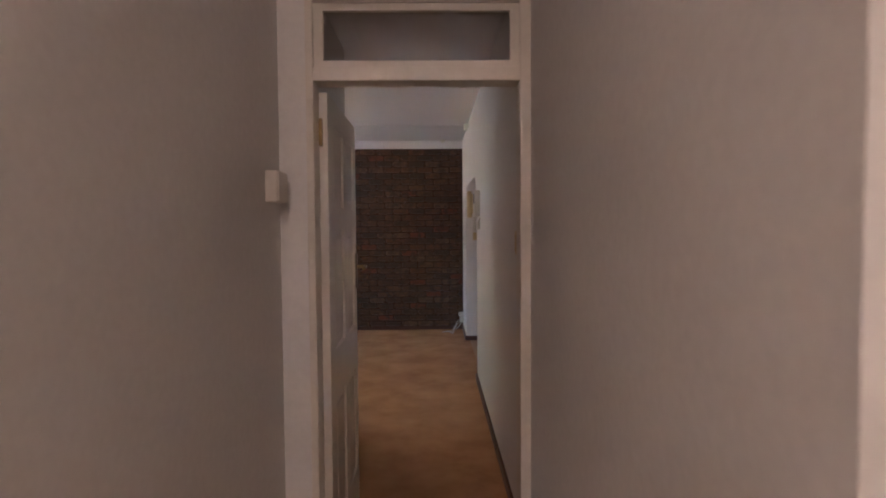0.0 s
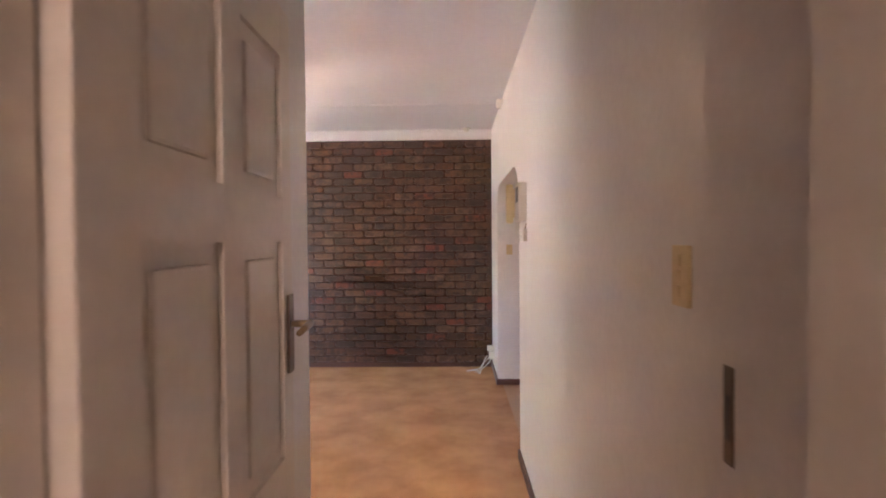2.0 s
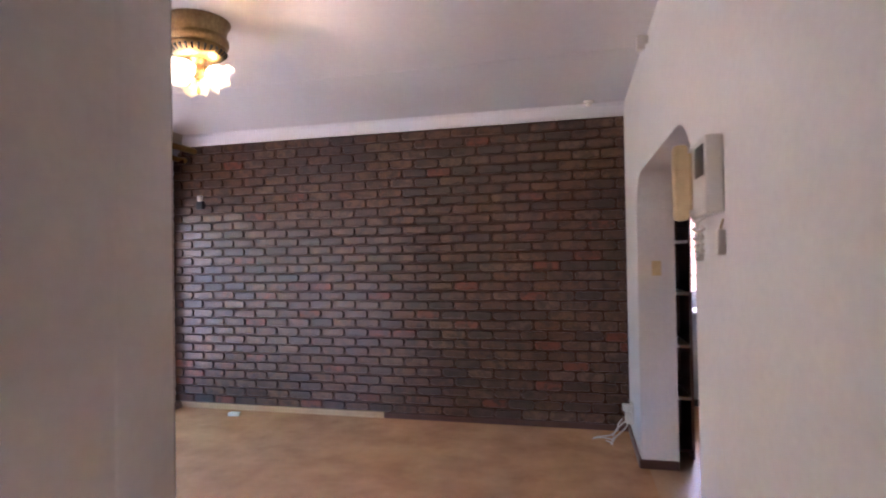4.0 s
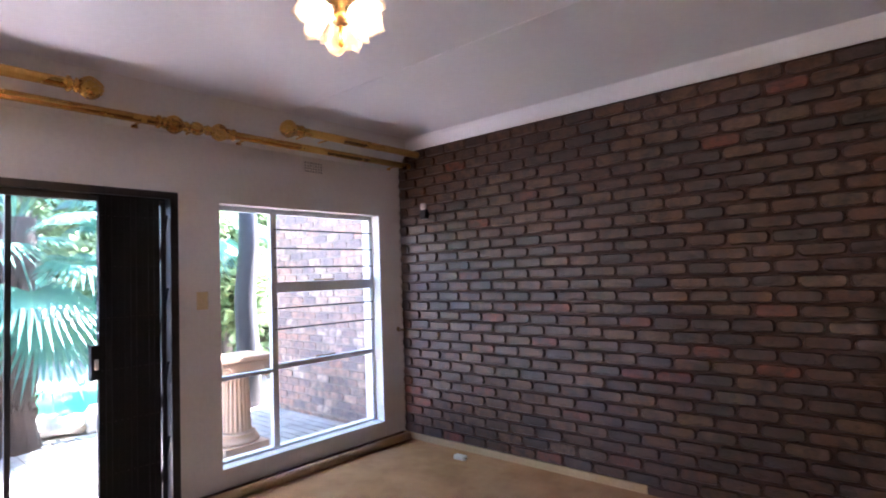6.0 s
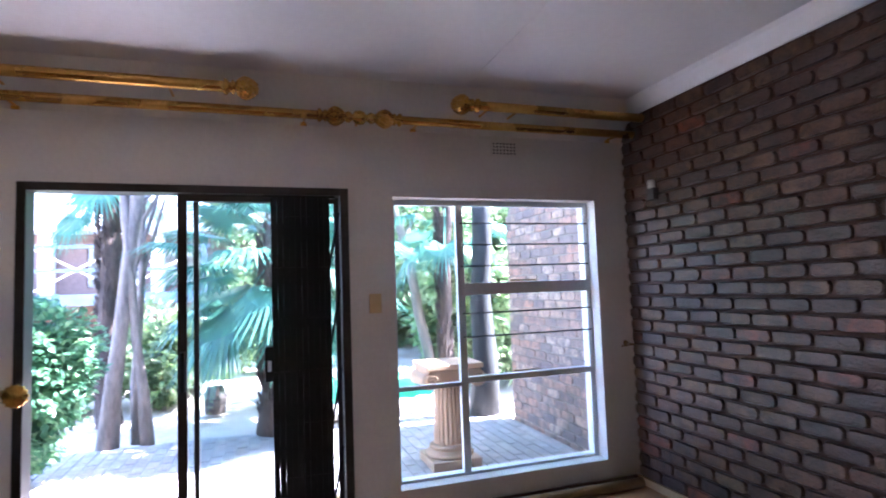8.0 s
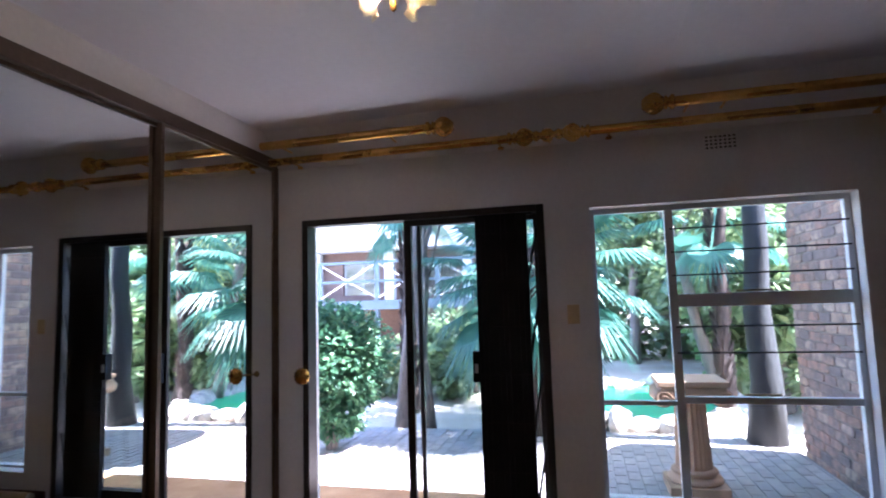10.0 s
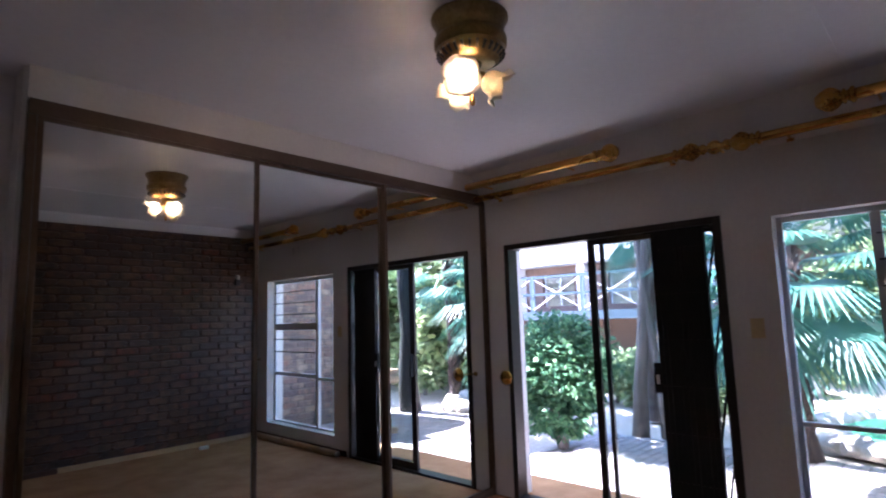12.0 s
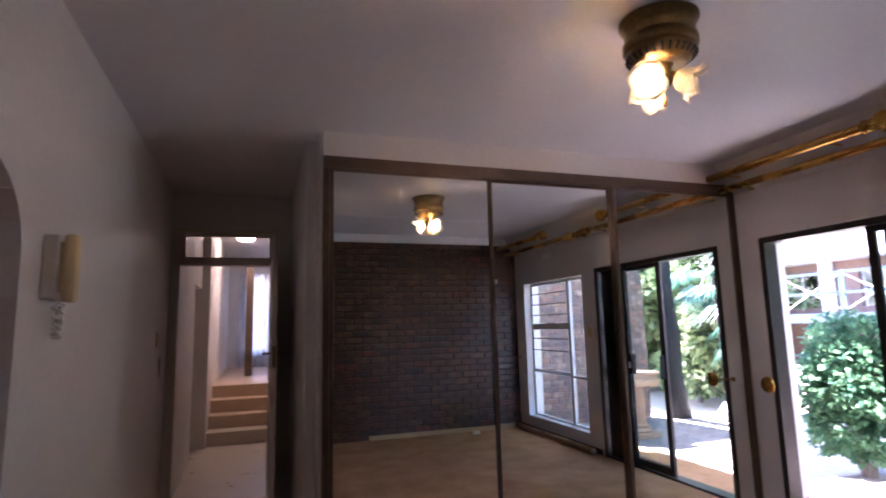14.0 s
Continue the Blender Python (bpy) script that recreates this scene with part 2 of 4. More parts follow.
# ---- mesh helpers ----
def box(bm, x0, x1, y0, y1, z0, z1, bevel=0.0):
    g = bmesh.ops.create_cube(bm, size=1)
    bmesh.ops.transform(bm, matrix=Matrix.Translation(((x0 + x1) / 2, (y0 + y1) / 2, (z0 + z1) / 2)) @ Matrix.Diagonal((abs(x1 - x0), abs(y1 - y0), abs(z1 - z0), 1)), verts=g["verts"])
    if bevel:
        es = list({e for v in g["verts"] for e in v.link_edges})
        bmesh.ops.bevel(bm, geom=es, offset=bevel, segments=2, affect="EDGES", profile=0.6)
    return bm


def bx(*a, bevel=0.0):
    return box(bmesh.new(), *a, bevel=bevel)


def tube(bm, a, b, r0, r1=None, n=12):
    a, b = Vector(a), Vector(b)
    d = b - a
    m = Matrix.Translation((a + b) / 2) @ d.to_track_quat("Z", "Y").to_matrix().to_4x4()
    bmesh.ops.create_cone(bm, cap_ends=True, segments=n, radius1=r0, radius2=r0 if r1 is None else r1, depth=d.length, matrix=m)
    return bm


def lathe(prof, n=24, m=None, flute=0, depth=0.0, wave=None):
    """A turned body from (radius, height) pairs."""
    bm = bmesh.new()
    rings = []
    for k, (r, z) in enumerate(prof):
        ring = []
        for i in range(n):
            a = 2 * math.pi * i / n
            rr = r * (1 - depth * (0.5 + 0.5 * math.cos(a * flute))) if flute else r
            zz = z + (wave(k, a) if wave else 0)
            ring.append(bm.verts.new((rr * math.cos(a), rr * math.sin(a), zz)))
        rings.append(ring)
    for a, b in zip(rings, rings[1:]):
        for i in range(n):
            bm.faces.new((a[i], a[(i + 1) % n], b[(i + 1) % n], b[i]))
    if not wave:
        bm.faces.new(list(reversed(rings[0])))
        bm.faces.new(rings[-1])
    if m:
        bm.transform(m)
    return bm


def obj(name, bm, material, smooth=False):
    me = bpy.data.meshes.new(name)
    bmesh.ops.recalc_face_normals(bm, faces=bm.faces)
    bm.to_mesh(me)
    bm.free()
    me.materials.append(material)
    if smooth:
        for p in me.polygons:
            p.use_smooth = True
    return new(name, me)


def part(name, bm, material, parent, label="", smooth=False):
    ob = obj(name, bm, material, smooth)
    ob.parent = parent
    if label:
        tagged(ob, label)
    return ob


def thing(name, label, category, group="", kind="", at=(0, 0, 0)):
    e = new(name)
    e.location = at
    return tagged(e, label, category, group, kind)


def struct(name, bm, material, label, category):
    return tagged(obj(name, bm, material), label, category, kind="structure")


# ---- plan ----
WX, BY, RX, CY = -3.98, 8.33, 0.385, 4.34
LX, DY, CZ = -0.62, 2.565, 2.708
WO = WX - 0.23
SY0, SY1, SZ = 4.58, 6.30, 2.06
VY0, VY1, VZ0, VZ1 = 6.585, 8.07, 0.18, 2.014
AY0, AY1, AZ = 5.68, 7.53, 1.985

# ---- large structure ----
bm = bx(LX - 4, RX + 0.05, DY - 0.05, BY + 0.02, -0.15, 0)
struct("floor", bm, CARPET, "worn beige carpet floor of an empty room", "floor")
TILT = 0.006
bm = bx(WO - 0.02, RX + 0.0, DY - 0.08, BY + 0.25, CZ, CZ + 0.16)
for v in bm.verts:
    v.co.z += (v.co.y - BY) * TILT
struct("ceiling", bm, CEIL, "smooth white painted ceiling with a faint board joint", "ceiling")
bm = bx(WX, RX, 7.03, 7.055, CZ - 0.0105, CZ + 0.002)
struct("ceiling_joint_strip", bm, CEIL, "thin painted cover strip over a ceiling joint", "trim")

# window wall with its two openings
bm = bmesh.new()
for b in ((WO, WX, 3.7, SY0, -0.15, CZ), (WO, WX, SY1, VY0, -0.15, CZ), (WO, WX, VY1, BY + 0.25, -0.15, CZ),
          (WO, WX, SY0, SY1, SZ, CZ), (WO, WX, VY0, VY1, VZ1, CZ), (WO, WX, VY0, VY1, -0.15, VZ0), (WO, WX, SY0, SY1, -0.15, -0.005)):
    box(bm, *b)
wall_west = struct("wall_west", bm, PLASTER, "white plastered wall with a sliding door and a window", "wall")

# right-hand wall with the arched opening
pts = [(DY - 0.0, 0), (AY0, 0), (AY0, AZ - 0.28)]
for i in range(1, 9):
    a = math.pi - i * math.pi / 16
    pts.append((AY0 + 0.32 + 0.32 * math.cos(a), AZ - 0.28 + 0.28 * math.sin(a)))
for i in range(0, 9):
    a = math.pi / 2 - i * math.pi / 16
    pts.append((AY1 - 0.32 + 0.32 * math.cos(a), AZ - 0.28 + 0.28 * math.sin(a)))
pts += [(AY1, 0), (BY, 0), (BY, CZ), (DY, CZ)]
bm = bmesh.new()
box(bm, RX, RX + 0.24, DY, AY0, -0.15, CZ)
box(bm, RX, RX + 0.24, AY1, BY + 0.012, -0.15, CZ)
for (ya, za), (yb, zb) in zip(pts[2:-4], pts[3:-4]):
    vs = [bm.verts.new((x, y, z)) for x in (RX, RX + 0.24) for y, z in ((ya, za), (yb, zb), (yb, CZ), (ya, CZ))]
    for q in ((0, 1, 2, 3), (7, 6, 5, 4), (1, 0, 4, 5), (2, 6, 7, 3)):
        bm.faces.new([vs[n] for n in q])
bmesh.ops.remove_doubles(bm, verts=bm.verts, dist=0.0005)
wall_east = struct("wall_east", bm, PLASTER, "white plastered wall with a round-cornered arched opening", "wall")

# raking soffit between the window wall and the ceiling
bm = bmesh.new()
sec = [(WX, 2.445), (WX + 0.20, CZ), (WX, CZ)]
A, B = [[bm.verts.new((x, y, z)) for x, z in sec] for y in (3.8, BY + 0.010)]
bm.faces.new(A), bm.faces.new(list(reversed(B)))
for i in range(3):
    bm.faces.new((A[i], B[i], B[(i + 1) % 3], A[(i + 1) % 3]))
struct("ceiling_slope", bm, PLASTER, "white plastered sloping soffit above the window wall", "ceiling")

# wall behind the bricks
bm = bx(WO, RX + 0.24, BY + 0.012, BY + 0.25, -0.15, CZ)
wall_north = struct("wall_north", bm, MORTAR, "dark clinker face brick feature wall with recessed mortar", "wall")

# wardrobe recess, bulkhead and passage walls
bm = bx(WX, LX - 0.08, CY - 0.05, CY + 0.040, 2.526, CZ)
struct("wall_bulkhead", bm, PLASTER, "white plastered bulkhead over the mirrored wardrobe", "wall")
bm = bx(LX - 0.085, LX, DY, 4.17, 0, CZ, bevel=0.006)
struct("wall_wardrobe_side", bm, PLASTER, "white plastered nib wall beside the wardrobe", "wall")
bm = bx(WX, LX - 0.09, 3.68, 3.8, 0, CZ)
struct("wall_south", bm, PLASTER, "plain plastered wall behind the wardrobe", "wall")

# door wall
JL, JR, LZ = -0.465, 0.305, 2.025
bm = bmesh.new()
for b in ((-0.72, JL - 0.028, DY - 0.08, DY, -0.15, CZ), (JR + 0.04, RX + 0.24, DY - 0.08, DY - 0.002, -0.15, CZ), (JL - 0.028, JR + 0.04, DY - 0.08, DY, 2.345, 3.3)):
    box(bm, *b)
struct("wall_door", bm, PLASTER, "plastered wall around the passage door", "wall")

# lower passage with steps
struct("floor_passage", bx(-0.6, 0.8, -0.1, DY - 0.05, -0.15, 0.0), TILE, "shiny beige tiled passage floor", "floor")
struct("wall_passage_west", bx(-0.73, -0.597, -5, DY - 0.08, -0.15, 3.3), PLASTER, "plain white plastered passage wall", "wall")
bm = bmesh.new()
box(bm, 0.345, 0.55, 0.87, DY - 0.08, -0.15, 3.3)
box(bm, 0.25, 0.55, -5, 0.03, -0.15, 3.3)
box(bm, 0.345, 0.55, 0.03, 0.87, 2.0, 3.3)
struct("wall_passage_east", bm, PLASTER, "plain white plastered passage wall with a door recess", "wall")
bm = bmesh.new()
for q in ((-0.74, -0.55, 0.0, 3.3), (-0.18, 0.55, 0.0, 3.3), (-0.55, -0.18, 0.0, 1.0), (-0.55, -0.18, 2.6, 3.3)):
    box(bm, q[0], q[1], -5.12, -5, q[2], q[3])
struct("wall_passage_end", bm, PLASTER, "white end wall of the upper passage with a window opening", "wall")
struct("ceiling_passage", bx(-0.74, 0.6, -5.12, DY - 0.08, 2.95, 3.05), CEIL, "white painted passage ceiling", "ceiling")
d = thing("door_closed", "closed cream painted flush door in the passage", "door", kind="structure", at=(0.5, 0.43, 0))
part("leaf", bx(-0.01, 0.03, -0.38, 0.38, 0.0, 1.98, bevel=0.003), CREAM, d)
part("frame", box(box(box(bmesh.new(), -0.075, 0.04, 0.385, 0.438, 0, 1.998), -0.075, 0.04, -0.398, -0.335 - 0.05, 0, 1.998), -0.075, 0.04, -0.384, 0.384, 1.983, 1.998), CREAM, d)
st = thing("stairs", "four beige tiled steps up to a landing", "stairs", kind="structure")
for i in range(4):
    y1 = -0.10 - 0.28 * i
    part("step", bx(-0.597, 0.345, -5 if i == 3 else y1 - 0.28, y1, 0.0 + (0 if i == 0 else 0.0), 0.17 * (i + 1), bevel=0.012), TILE if i == 0 else BEIGE, st)
c = thing("ceiling_lamp", "frosted glass bowl lamp on the passage ceiling", "ceiling light", at=(-0.15, -1.3, 2.95))
part("base", lathe([(0.10, 0), (0.10, -0.02), (0.085, -0.03)], 24), BRASS, c, "", True)
part("bowl", lathe([(0.15, -0.03), (0.148, -0.05), (0.12, -0.085), (0.07, -0.11), (0.01, -0.118)], 28), BOWL, c, "lit frosted glass bowl", True)
d = thing("door_landing", "dark brown door standing open on the landing", "door", kind="structure", at=(-0.21, -2.4, 0.68))
part("leaf", bx(-0.06, 0.06, -0.4, 0.0, 0.005, 2.0, bevel=0.004), TRIMBR, d)
c = thing("curtain", "white curtain hanging at the upper passage window", "curtain", at=(-0.25, -4.9, 0.68))
bm = bmesh.new()
low = [bm.verts.new((-0.3 + 0.0125 * i, 0.03 * math.sin(i * 0.65), 0.0)) for i in range(49)]
high = [bm.verts.new((-0.3 + 0.0125 * i, 0.025 * math.sin(i * 0.65), 2.0)) for i in range(49)]
for i in range(48):
    bm.faces.new((low[i], low[i + 1], high[i + 1], high[i]))
bmesh.ops.solidify(bm, geom=bm.faces[:], thickness=0.003)
part("cloth", bm, CLOTH, c)

# cornice and skirtings
bm = bmesh.new()
v = [(BY - 0.001, CZ - 0.103), (BY - 0.016, CZ - 0.103), (BY - 0.04, CZ - 0.08), (BY - 0.078, CZ - 0.028), (BY - 0.088, CZ - 0.002), (BY - 0.001, CZ - 0.001)]
A = [bm.verts.new((WX, *p)) for p in v]
B = [bm.verts.new((RX, *p)) for p in v]
bm.faces.new(A), bm.faces.new(list(reversed(B)))
for i in range(6):
    bm.faces.new((A[i], B[i], B[(i + 1) % 6], A[(i + 1) % 6]))
struct("trim_cornice", bm, CEIL, "white plaster cornice above the brick wall", "trim")
struct("baseboard_north", bx(WX + 0.002, -1.75, BY - 0.022, BY - 0.004, 0, 0.055, bevel=0.005), PINE, "raw pine skirting strip under the brick wall", "baseboard")
struct("baseboard_north_dark", bx(-1.749, RX - 0.002, BY - 0.02, BY - 0.004, 0, 0.05, bevel=0.005), SKIRT, "dark stained skirting under the brick wall", "baseboard")
struct("baseboard_west", bx(WX, WX + 0.016, SY1 + 0.05, BY - 0.03, 0, 0.06, bevel=0.004), SKIRT, "dark stained skirting along the window wall", "baseboard")
struct("baseboard_east", bx(RX - 0.016, RX, DY + 0.01, AY0 - 0.002, 0, 0.065, bevel=0.004), SKIRT, "dark red-brown skirting along the passage wall", "baseboard")
struct("baseboard_east_pier", bx(RX - 0.016, RX + 0.24, AY1 - 0.014, BY - 0.03, 0, 0.06, bevel=0.004), SKIRT, "dark red-brown skirting round the arch pier", "baseboard")

# house shell outside
KX, KY = RX + 0.24, 9.70
# unseen roof, its north end lengthened to keep sun off the kitchen window
struct("roof", box(bx(WO - 0.25, 3.6, -5.4, BY + 0.3, 3.32, 3.4), KX - 0.2, 3.6, BY + 0.3, 11.5, 3.32, 3.4), ROOF, "unseen flat roof over the house, extended to shade the kitchen window", "roof")


# ---- kitchen behind the arch ----
struct("floor_kitchen", bx(RX + 0.05, 3.5, 4.2, KY, -0.15, 0.0), ORANGEFL, "orange-brown vinyl kitchen floor", "floor")
bm = bmesh.new()
for b in ((KX - 0.12, 0.80, 0, CZ), (1.80, 3.5, 0, CZ), (0.80, 1.80, 0, 1.02), (0.80, 1.80, 1.95, CZ)):
    box(bm, b[0], b[1], KY, KY + 0.12, b[2], b[3])
struct("wall_kitchen_north", bm, PLASTER, "white kitchen wall with a wide window", "wall")
struct("wall_kitchen_west", bx(KX - 0.12, KX, BY + 0.25, KY, -0.15, CZ), PLASTER, "plain kitchen wall", "wall")
struct("wall_kitchen_east", bx(3.4, 3.5, 4.32, KY, 0, CZ), PLASTER, "plain kitchen wall", "wall")
struct("wall_kitchen_south", bx(KX, 3.5, 4.2, 4.32, -0.15, CZ), PLASTER, "plain kitchen wall", "wall")
struct("ceiling_kitchen", bx(RX, 3.6, 4.2, KY + 0.12, CZ, CZ + 0.1), CEIL, "white kitchen ceiling", "ceiling")
# added wall, blocks low sky so the kitchen stays dimmer
struct("wall_sky_block", bx(-0.5, 4.0, 11.6, 11.75, -0.2, 2.3), FARBRICK, "added brick wall that cuts skylight to the kitchen window", "wall")
w = thing("window_kitchen", "steel kitchen window with slim horizontal bars", "window", kind="structure", at=(1.3, KY + 0.06, 1.02))
for b in ((-0.5, -0.46, 0, 0.93), (0.46, 0.5, 0, 0.93), (-0.46, 0.46, 0, 0.04), (-0.46, 0.46, 0.89, 0.93), (-0.02, 0.02, 0.04, 0.89)):
    part("frame", bx(b[0], b[1], -0.02, 0.02, b[2], b[3], bevel=0.003), STEELW, w)
for i in range(5):
    part("bar", tube(bmesh.new(), (-0.46, -0.03, 0.20 + 0.14 * i), (0.46, -0.03, 0.20 + 0.14 * i), 0.007, n=6), DARKPL, w)
k = thing("kitchen_counter", "white kitchen counter with a pale worktop under the window", "counter", at=(1.7, 9.40, 0))
part("carcass", bx(-1.0, 1.2, -0.25, 0.29, 0.08, 0.86), WHITEEN, k)
part("plinth", bx(-0.98, 1.18, -0.2, 0.29, 0, 0.08), DARKPL, k)
part("worktop", bx(-1.02, 1.22, -0.29, 0.295, 0.862, 0.90, bevel=0.008), WHITEEN, k)
part("splashback", bx(-1.0, 1.2, 0.27, 0.295, 0.902, 1.0, bevel=0.004), WHITEEN, k)
for i in range(4):
    part("drawer", bx(-0.97 + 0.54 * i, -0.47 + 0.54 * i, -0.27, -0.252, 0.56, 0.82, bevel=0.004), STEELW, k)
    part("door", bx(-0.97 + 0.54 * i, -0.47 + 0.54 * i, -0.27, -0.252, 0.12, 0.53, bevel=0.004), WHITEEN, k)
k = thing("wall_cupboard", "yellow laminate kitchen wall cupboard above the window", "cupboard", at=(1.5, 9.36, 2.0))
part("carcass", bx(-0.8, 0.9, 0, 0.335, 0, 0.6), GREENPAINT, k)
for i in range(3):
    part("door", bx(-0.79 + 0.565 * i, -0.24 + 0.565 * i, -0.02, -0.002, 0.01, 0.59, bevel=0.003), GREENPAINT, k)
s = thing("light_switch", "small cream light switch on the arch reveal", "switch", at=(RX + 0.12, AY1, 1.36))
part("plate", bx(-0.03, 0.03, -0.008, 0, -0.05, 0.05, bevel=0.002), CREAMPL, s)
k = thing("dark_shelf_unit", "tall narrow dark wooden shelf unit beside the arch", "shelf", at=(KX + 0.004, 7.95, 0))
part("side_panel", bx(0.12, 0.138, -0.2, 0.2, 0, 1.95), SKIRT, k)
part("back_panel", bx(0, 0.12, 0.18, 0.2, 0, 1.95), SKIRT, k)
for i in range(6):
    part("shelf", bx(0, 0.12, -0.2, 0.18, 0.05 + 0.37 * i, 0.07 + 0.37 * i), SKIRT if i < 1 else PLASTIC, k)

# ---- sliding door, gate and window ----
d = thing("door_sliding", "open bronze aluminium sliding patio door with clear glass", "door", kind="structure", at=(WX, 0, 0))
f = part("outer_frame", bx(-0.11, 0.012, SY0, SY0 + 0.045, 0, SZ, bevel=0.003), BRONZE, d)
part("outer_frame", bx(-0.11, 0.012, SY1 - 0.05, SY1, 0, SZ, bevel=0.003), BRONZE, d)
part("head", bx(-0.11, 0.012, SY0 + 0.045, SY1 - 0.05, SZ - 0.045, SZ, bevel=0.003), BRONZE, d)
part("track", bx(-0.11, 0.012, SY0 + 0.045, SY1 - 0.05, 0.0, 0.022, bevel=0.003), BRONZE, d)
for n, y0, y1, x in (("sliding_leaf", 5.335, 6.14, -0.045), ("fixed_leaf", 5.415, 6.262, -0.085)):
    lf = part(n, box(box(box(box(bmesh.new(), x - 0.014, x + 0.014, y0, y0 + (0.05 if x > -0.06 else 0.028), 0.023, SZ - 0.046), x - 0.014, x + 0.014, y1 - 0.04, y1, 0.023, SZ - 0.046),
                         x - 0.014, x + 0.014, y0 + 0.05, y1 - 0.04, 0.023, 0.085), x - 0.014, x + 0.014, y0 + 0.05, y1 - 0.04, SZ - 0.085, SZ - 0.046), BRONZE, d)
    g = part("pane", bx(x - 0.003, x + 0.003, y0 + 0.03, y1 - 0.04, 0.08, SZ - 0.08), GLASS, lf)
    g.visible_shadow = False
part("pull_handle", bx(-0.03, 0.012, 5.352, 5.376, 0.90, 1.12, bevel=0.006), BLACK, d, "black pull handle")

g = thing("security_gate", "folded black steel trellis security gate", "gate", at=(WX - 0.02, 6.0, 0))
for i in range(10):
    y = -0.14 + 0.0342 * i
    hw = (0.0192, 0.0175, 0.0192, 0.0192, 0.0187, 0.0168, 0.0192, 0.0192, 0.0180, 0.0192)[i]
    part("upright", bx(-0.022, 0.022, y - 0.88 * hw, y + 0.88 * hw, 0.03, SZ - 0.06), BLACK, g)
for i in range(9):
    for k in range(7):
        y, z = -0.14 + 0.0342 * i, 0.12 + 0.26 * k
        bm = bmesh.new()
        tube(bm, (-0.012, y, z), (-0.012, y + 0.0342, z + 0.22), 0.008, n=4)
        tube(bm, (0.012, y, z + 0.22), (0.012, y + 0.0342, z), 0.008, n=4)
        part("lattice_strap", bm, BLACK, g)
for k in range(6):
    z = 0.36 + 0.305 * k
    for i in range(10):
        part("rivet", bx(0.022, 0.0265, -0.143 + 0.0342 * i, -0.137 + 0.0342 * i, z - 0.003, z + 0.003), BRONZE, g)
for k in range(4):
    z = 0.10 + 0.47 * k
    part("lattice_strap", tube(bmesh.new(), (0.0, 0.17, z), (0.0, 0.242, z + 0.40), 0.008, n=4), BLACK, g)
part("lock_box", bx(-0.03, 0.03, -0.20, -0.15, 0.92, 1.12, bevel=0.004), BLACK, g)
part("lock_keeper", bx(0.03, 0.036, -0.185, -0.165, 0.98, 1.04), STEELW, g, "worn bright steel keeper")
part("top_rail", bx(-0.02, 0.02, -0.2, 0.22, SZ - 0.06, SZ - 0.047), BLACK, g)

w = thing("window_1", "white steel-framed window with deep sunlit reveal", "window", kind="structure", at=(WX - 0.12, 0, 0))
MY, T1, T2 = 7.065, 1.41, 0.805
for nm, b in (("frame", (VY0, VY0 + 0.03, VZ0, VZ1)), ("frame", (VY1 - 0.035, VY1, VZ0, VZ1)), ("frame", (VY0 + 0.03, VY1 - 0.035, VZ1 - 0.035, VZ1)), ("frame", (VY0 + 0.03, VY1 - 0.035, VZ0, VZ0 + 0.03)),
              ("mullion", (MY - 0.025, MY + 0.025, VZ0 + 0.03, VZ1 - 0.035)), ("transom", (MY + 0.025, VY1 - 0.035, T1 - 0.04, T1 + 0.04)), ("transom", (MY + 0.025, VY1 - 0.035, T2 - 0.02, T2 + 0.02)),
              ("transom", (VY0 + 0.03, MY - 0.025, T2 - 0.035, T2 - 0.008))):
    part(nm, bx(-0.02, 0.02, *b, bevel=0.003), STEELW, w)
for y0, y1, z0, z1 in ((VY0 + 0.03, MY - 0.025, T2 - 0.008, VZ1 - 0.035), (VY0 + 0.03, MY - 0.025, VZ0 + 0.03, T2 - 0.035), (MY + 0.025, VY1 - 0.035, T1 + 0.04, VZ1 - 0.035),
                       (MY + 0.025, VY1 - 0.035, T2 + 0.028, T1 - 0.04), (MY + 0.025, VY1 - 0.035, VZ0 + 0.03, T2 - 0.028)):
    g = part("pane", bx(-0.003, 0.003, y0, y1, z0, z1), GLASS, w)
    g.visible_shadow = False
for z in (1.858, 1.712, 1.566, 1.248, 1.09):
    part("burglar_bar", tube(bmesh.new(), (0.03, MY, z), (0.03, VY1 - 0.02, z), 0.005, n=8), BLACK, w, "thin dark burglar bar")
for z in (T1 + 0.045, T2 + 0.03):
    part("window_stay", bx(0.022, 0.032, 7.42, 7.62, z, z + 0.012, bevel=0.002), BRASS, w, "dark metal casement stay")
part("window_sill", bx(-0.1, 0.125, VY0 + 0.001, VY1 - 0.001, VZ0 + 0.0, VZ0 + 0.012), PLASTER, w)

# ---- passage door ----
df = thing("door_frame", "cream painted wooden door frame with a glazed fanlight", "door frame", kind="structure", at=(0, DY, 0))
part("jamb", bx(JL - 0.028, JL, -0.092, 0.012, 0, 2.345, bevel=0.004), CREAM, df)
part("jamb", bx(JR, JR + 0.04, -0.092, 0.012, 0, 2.345, bevel=0.004), CREAM, df)
part("head", bx(JL, JR, -0.092, 0.012, 2.315, 2.345, bevel=0.004), CREAM, df)
part("transom", bx(JL, JR, -0.092, 0.012, LZ, LZ + 0.052, bevel=0.004), CREAM, df)
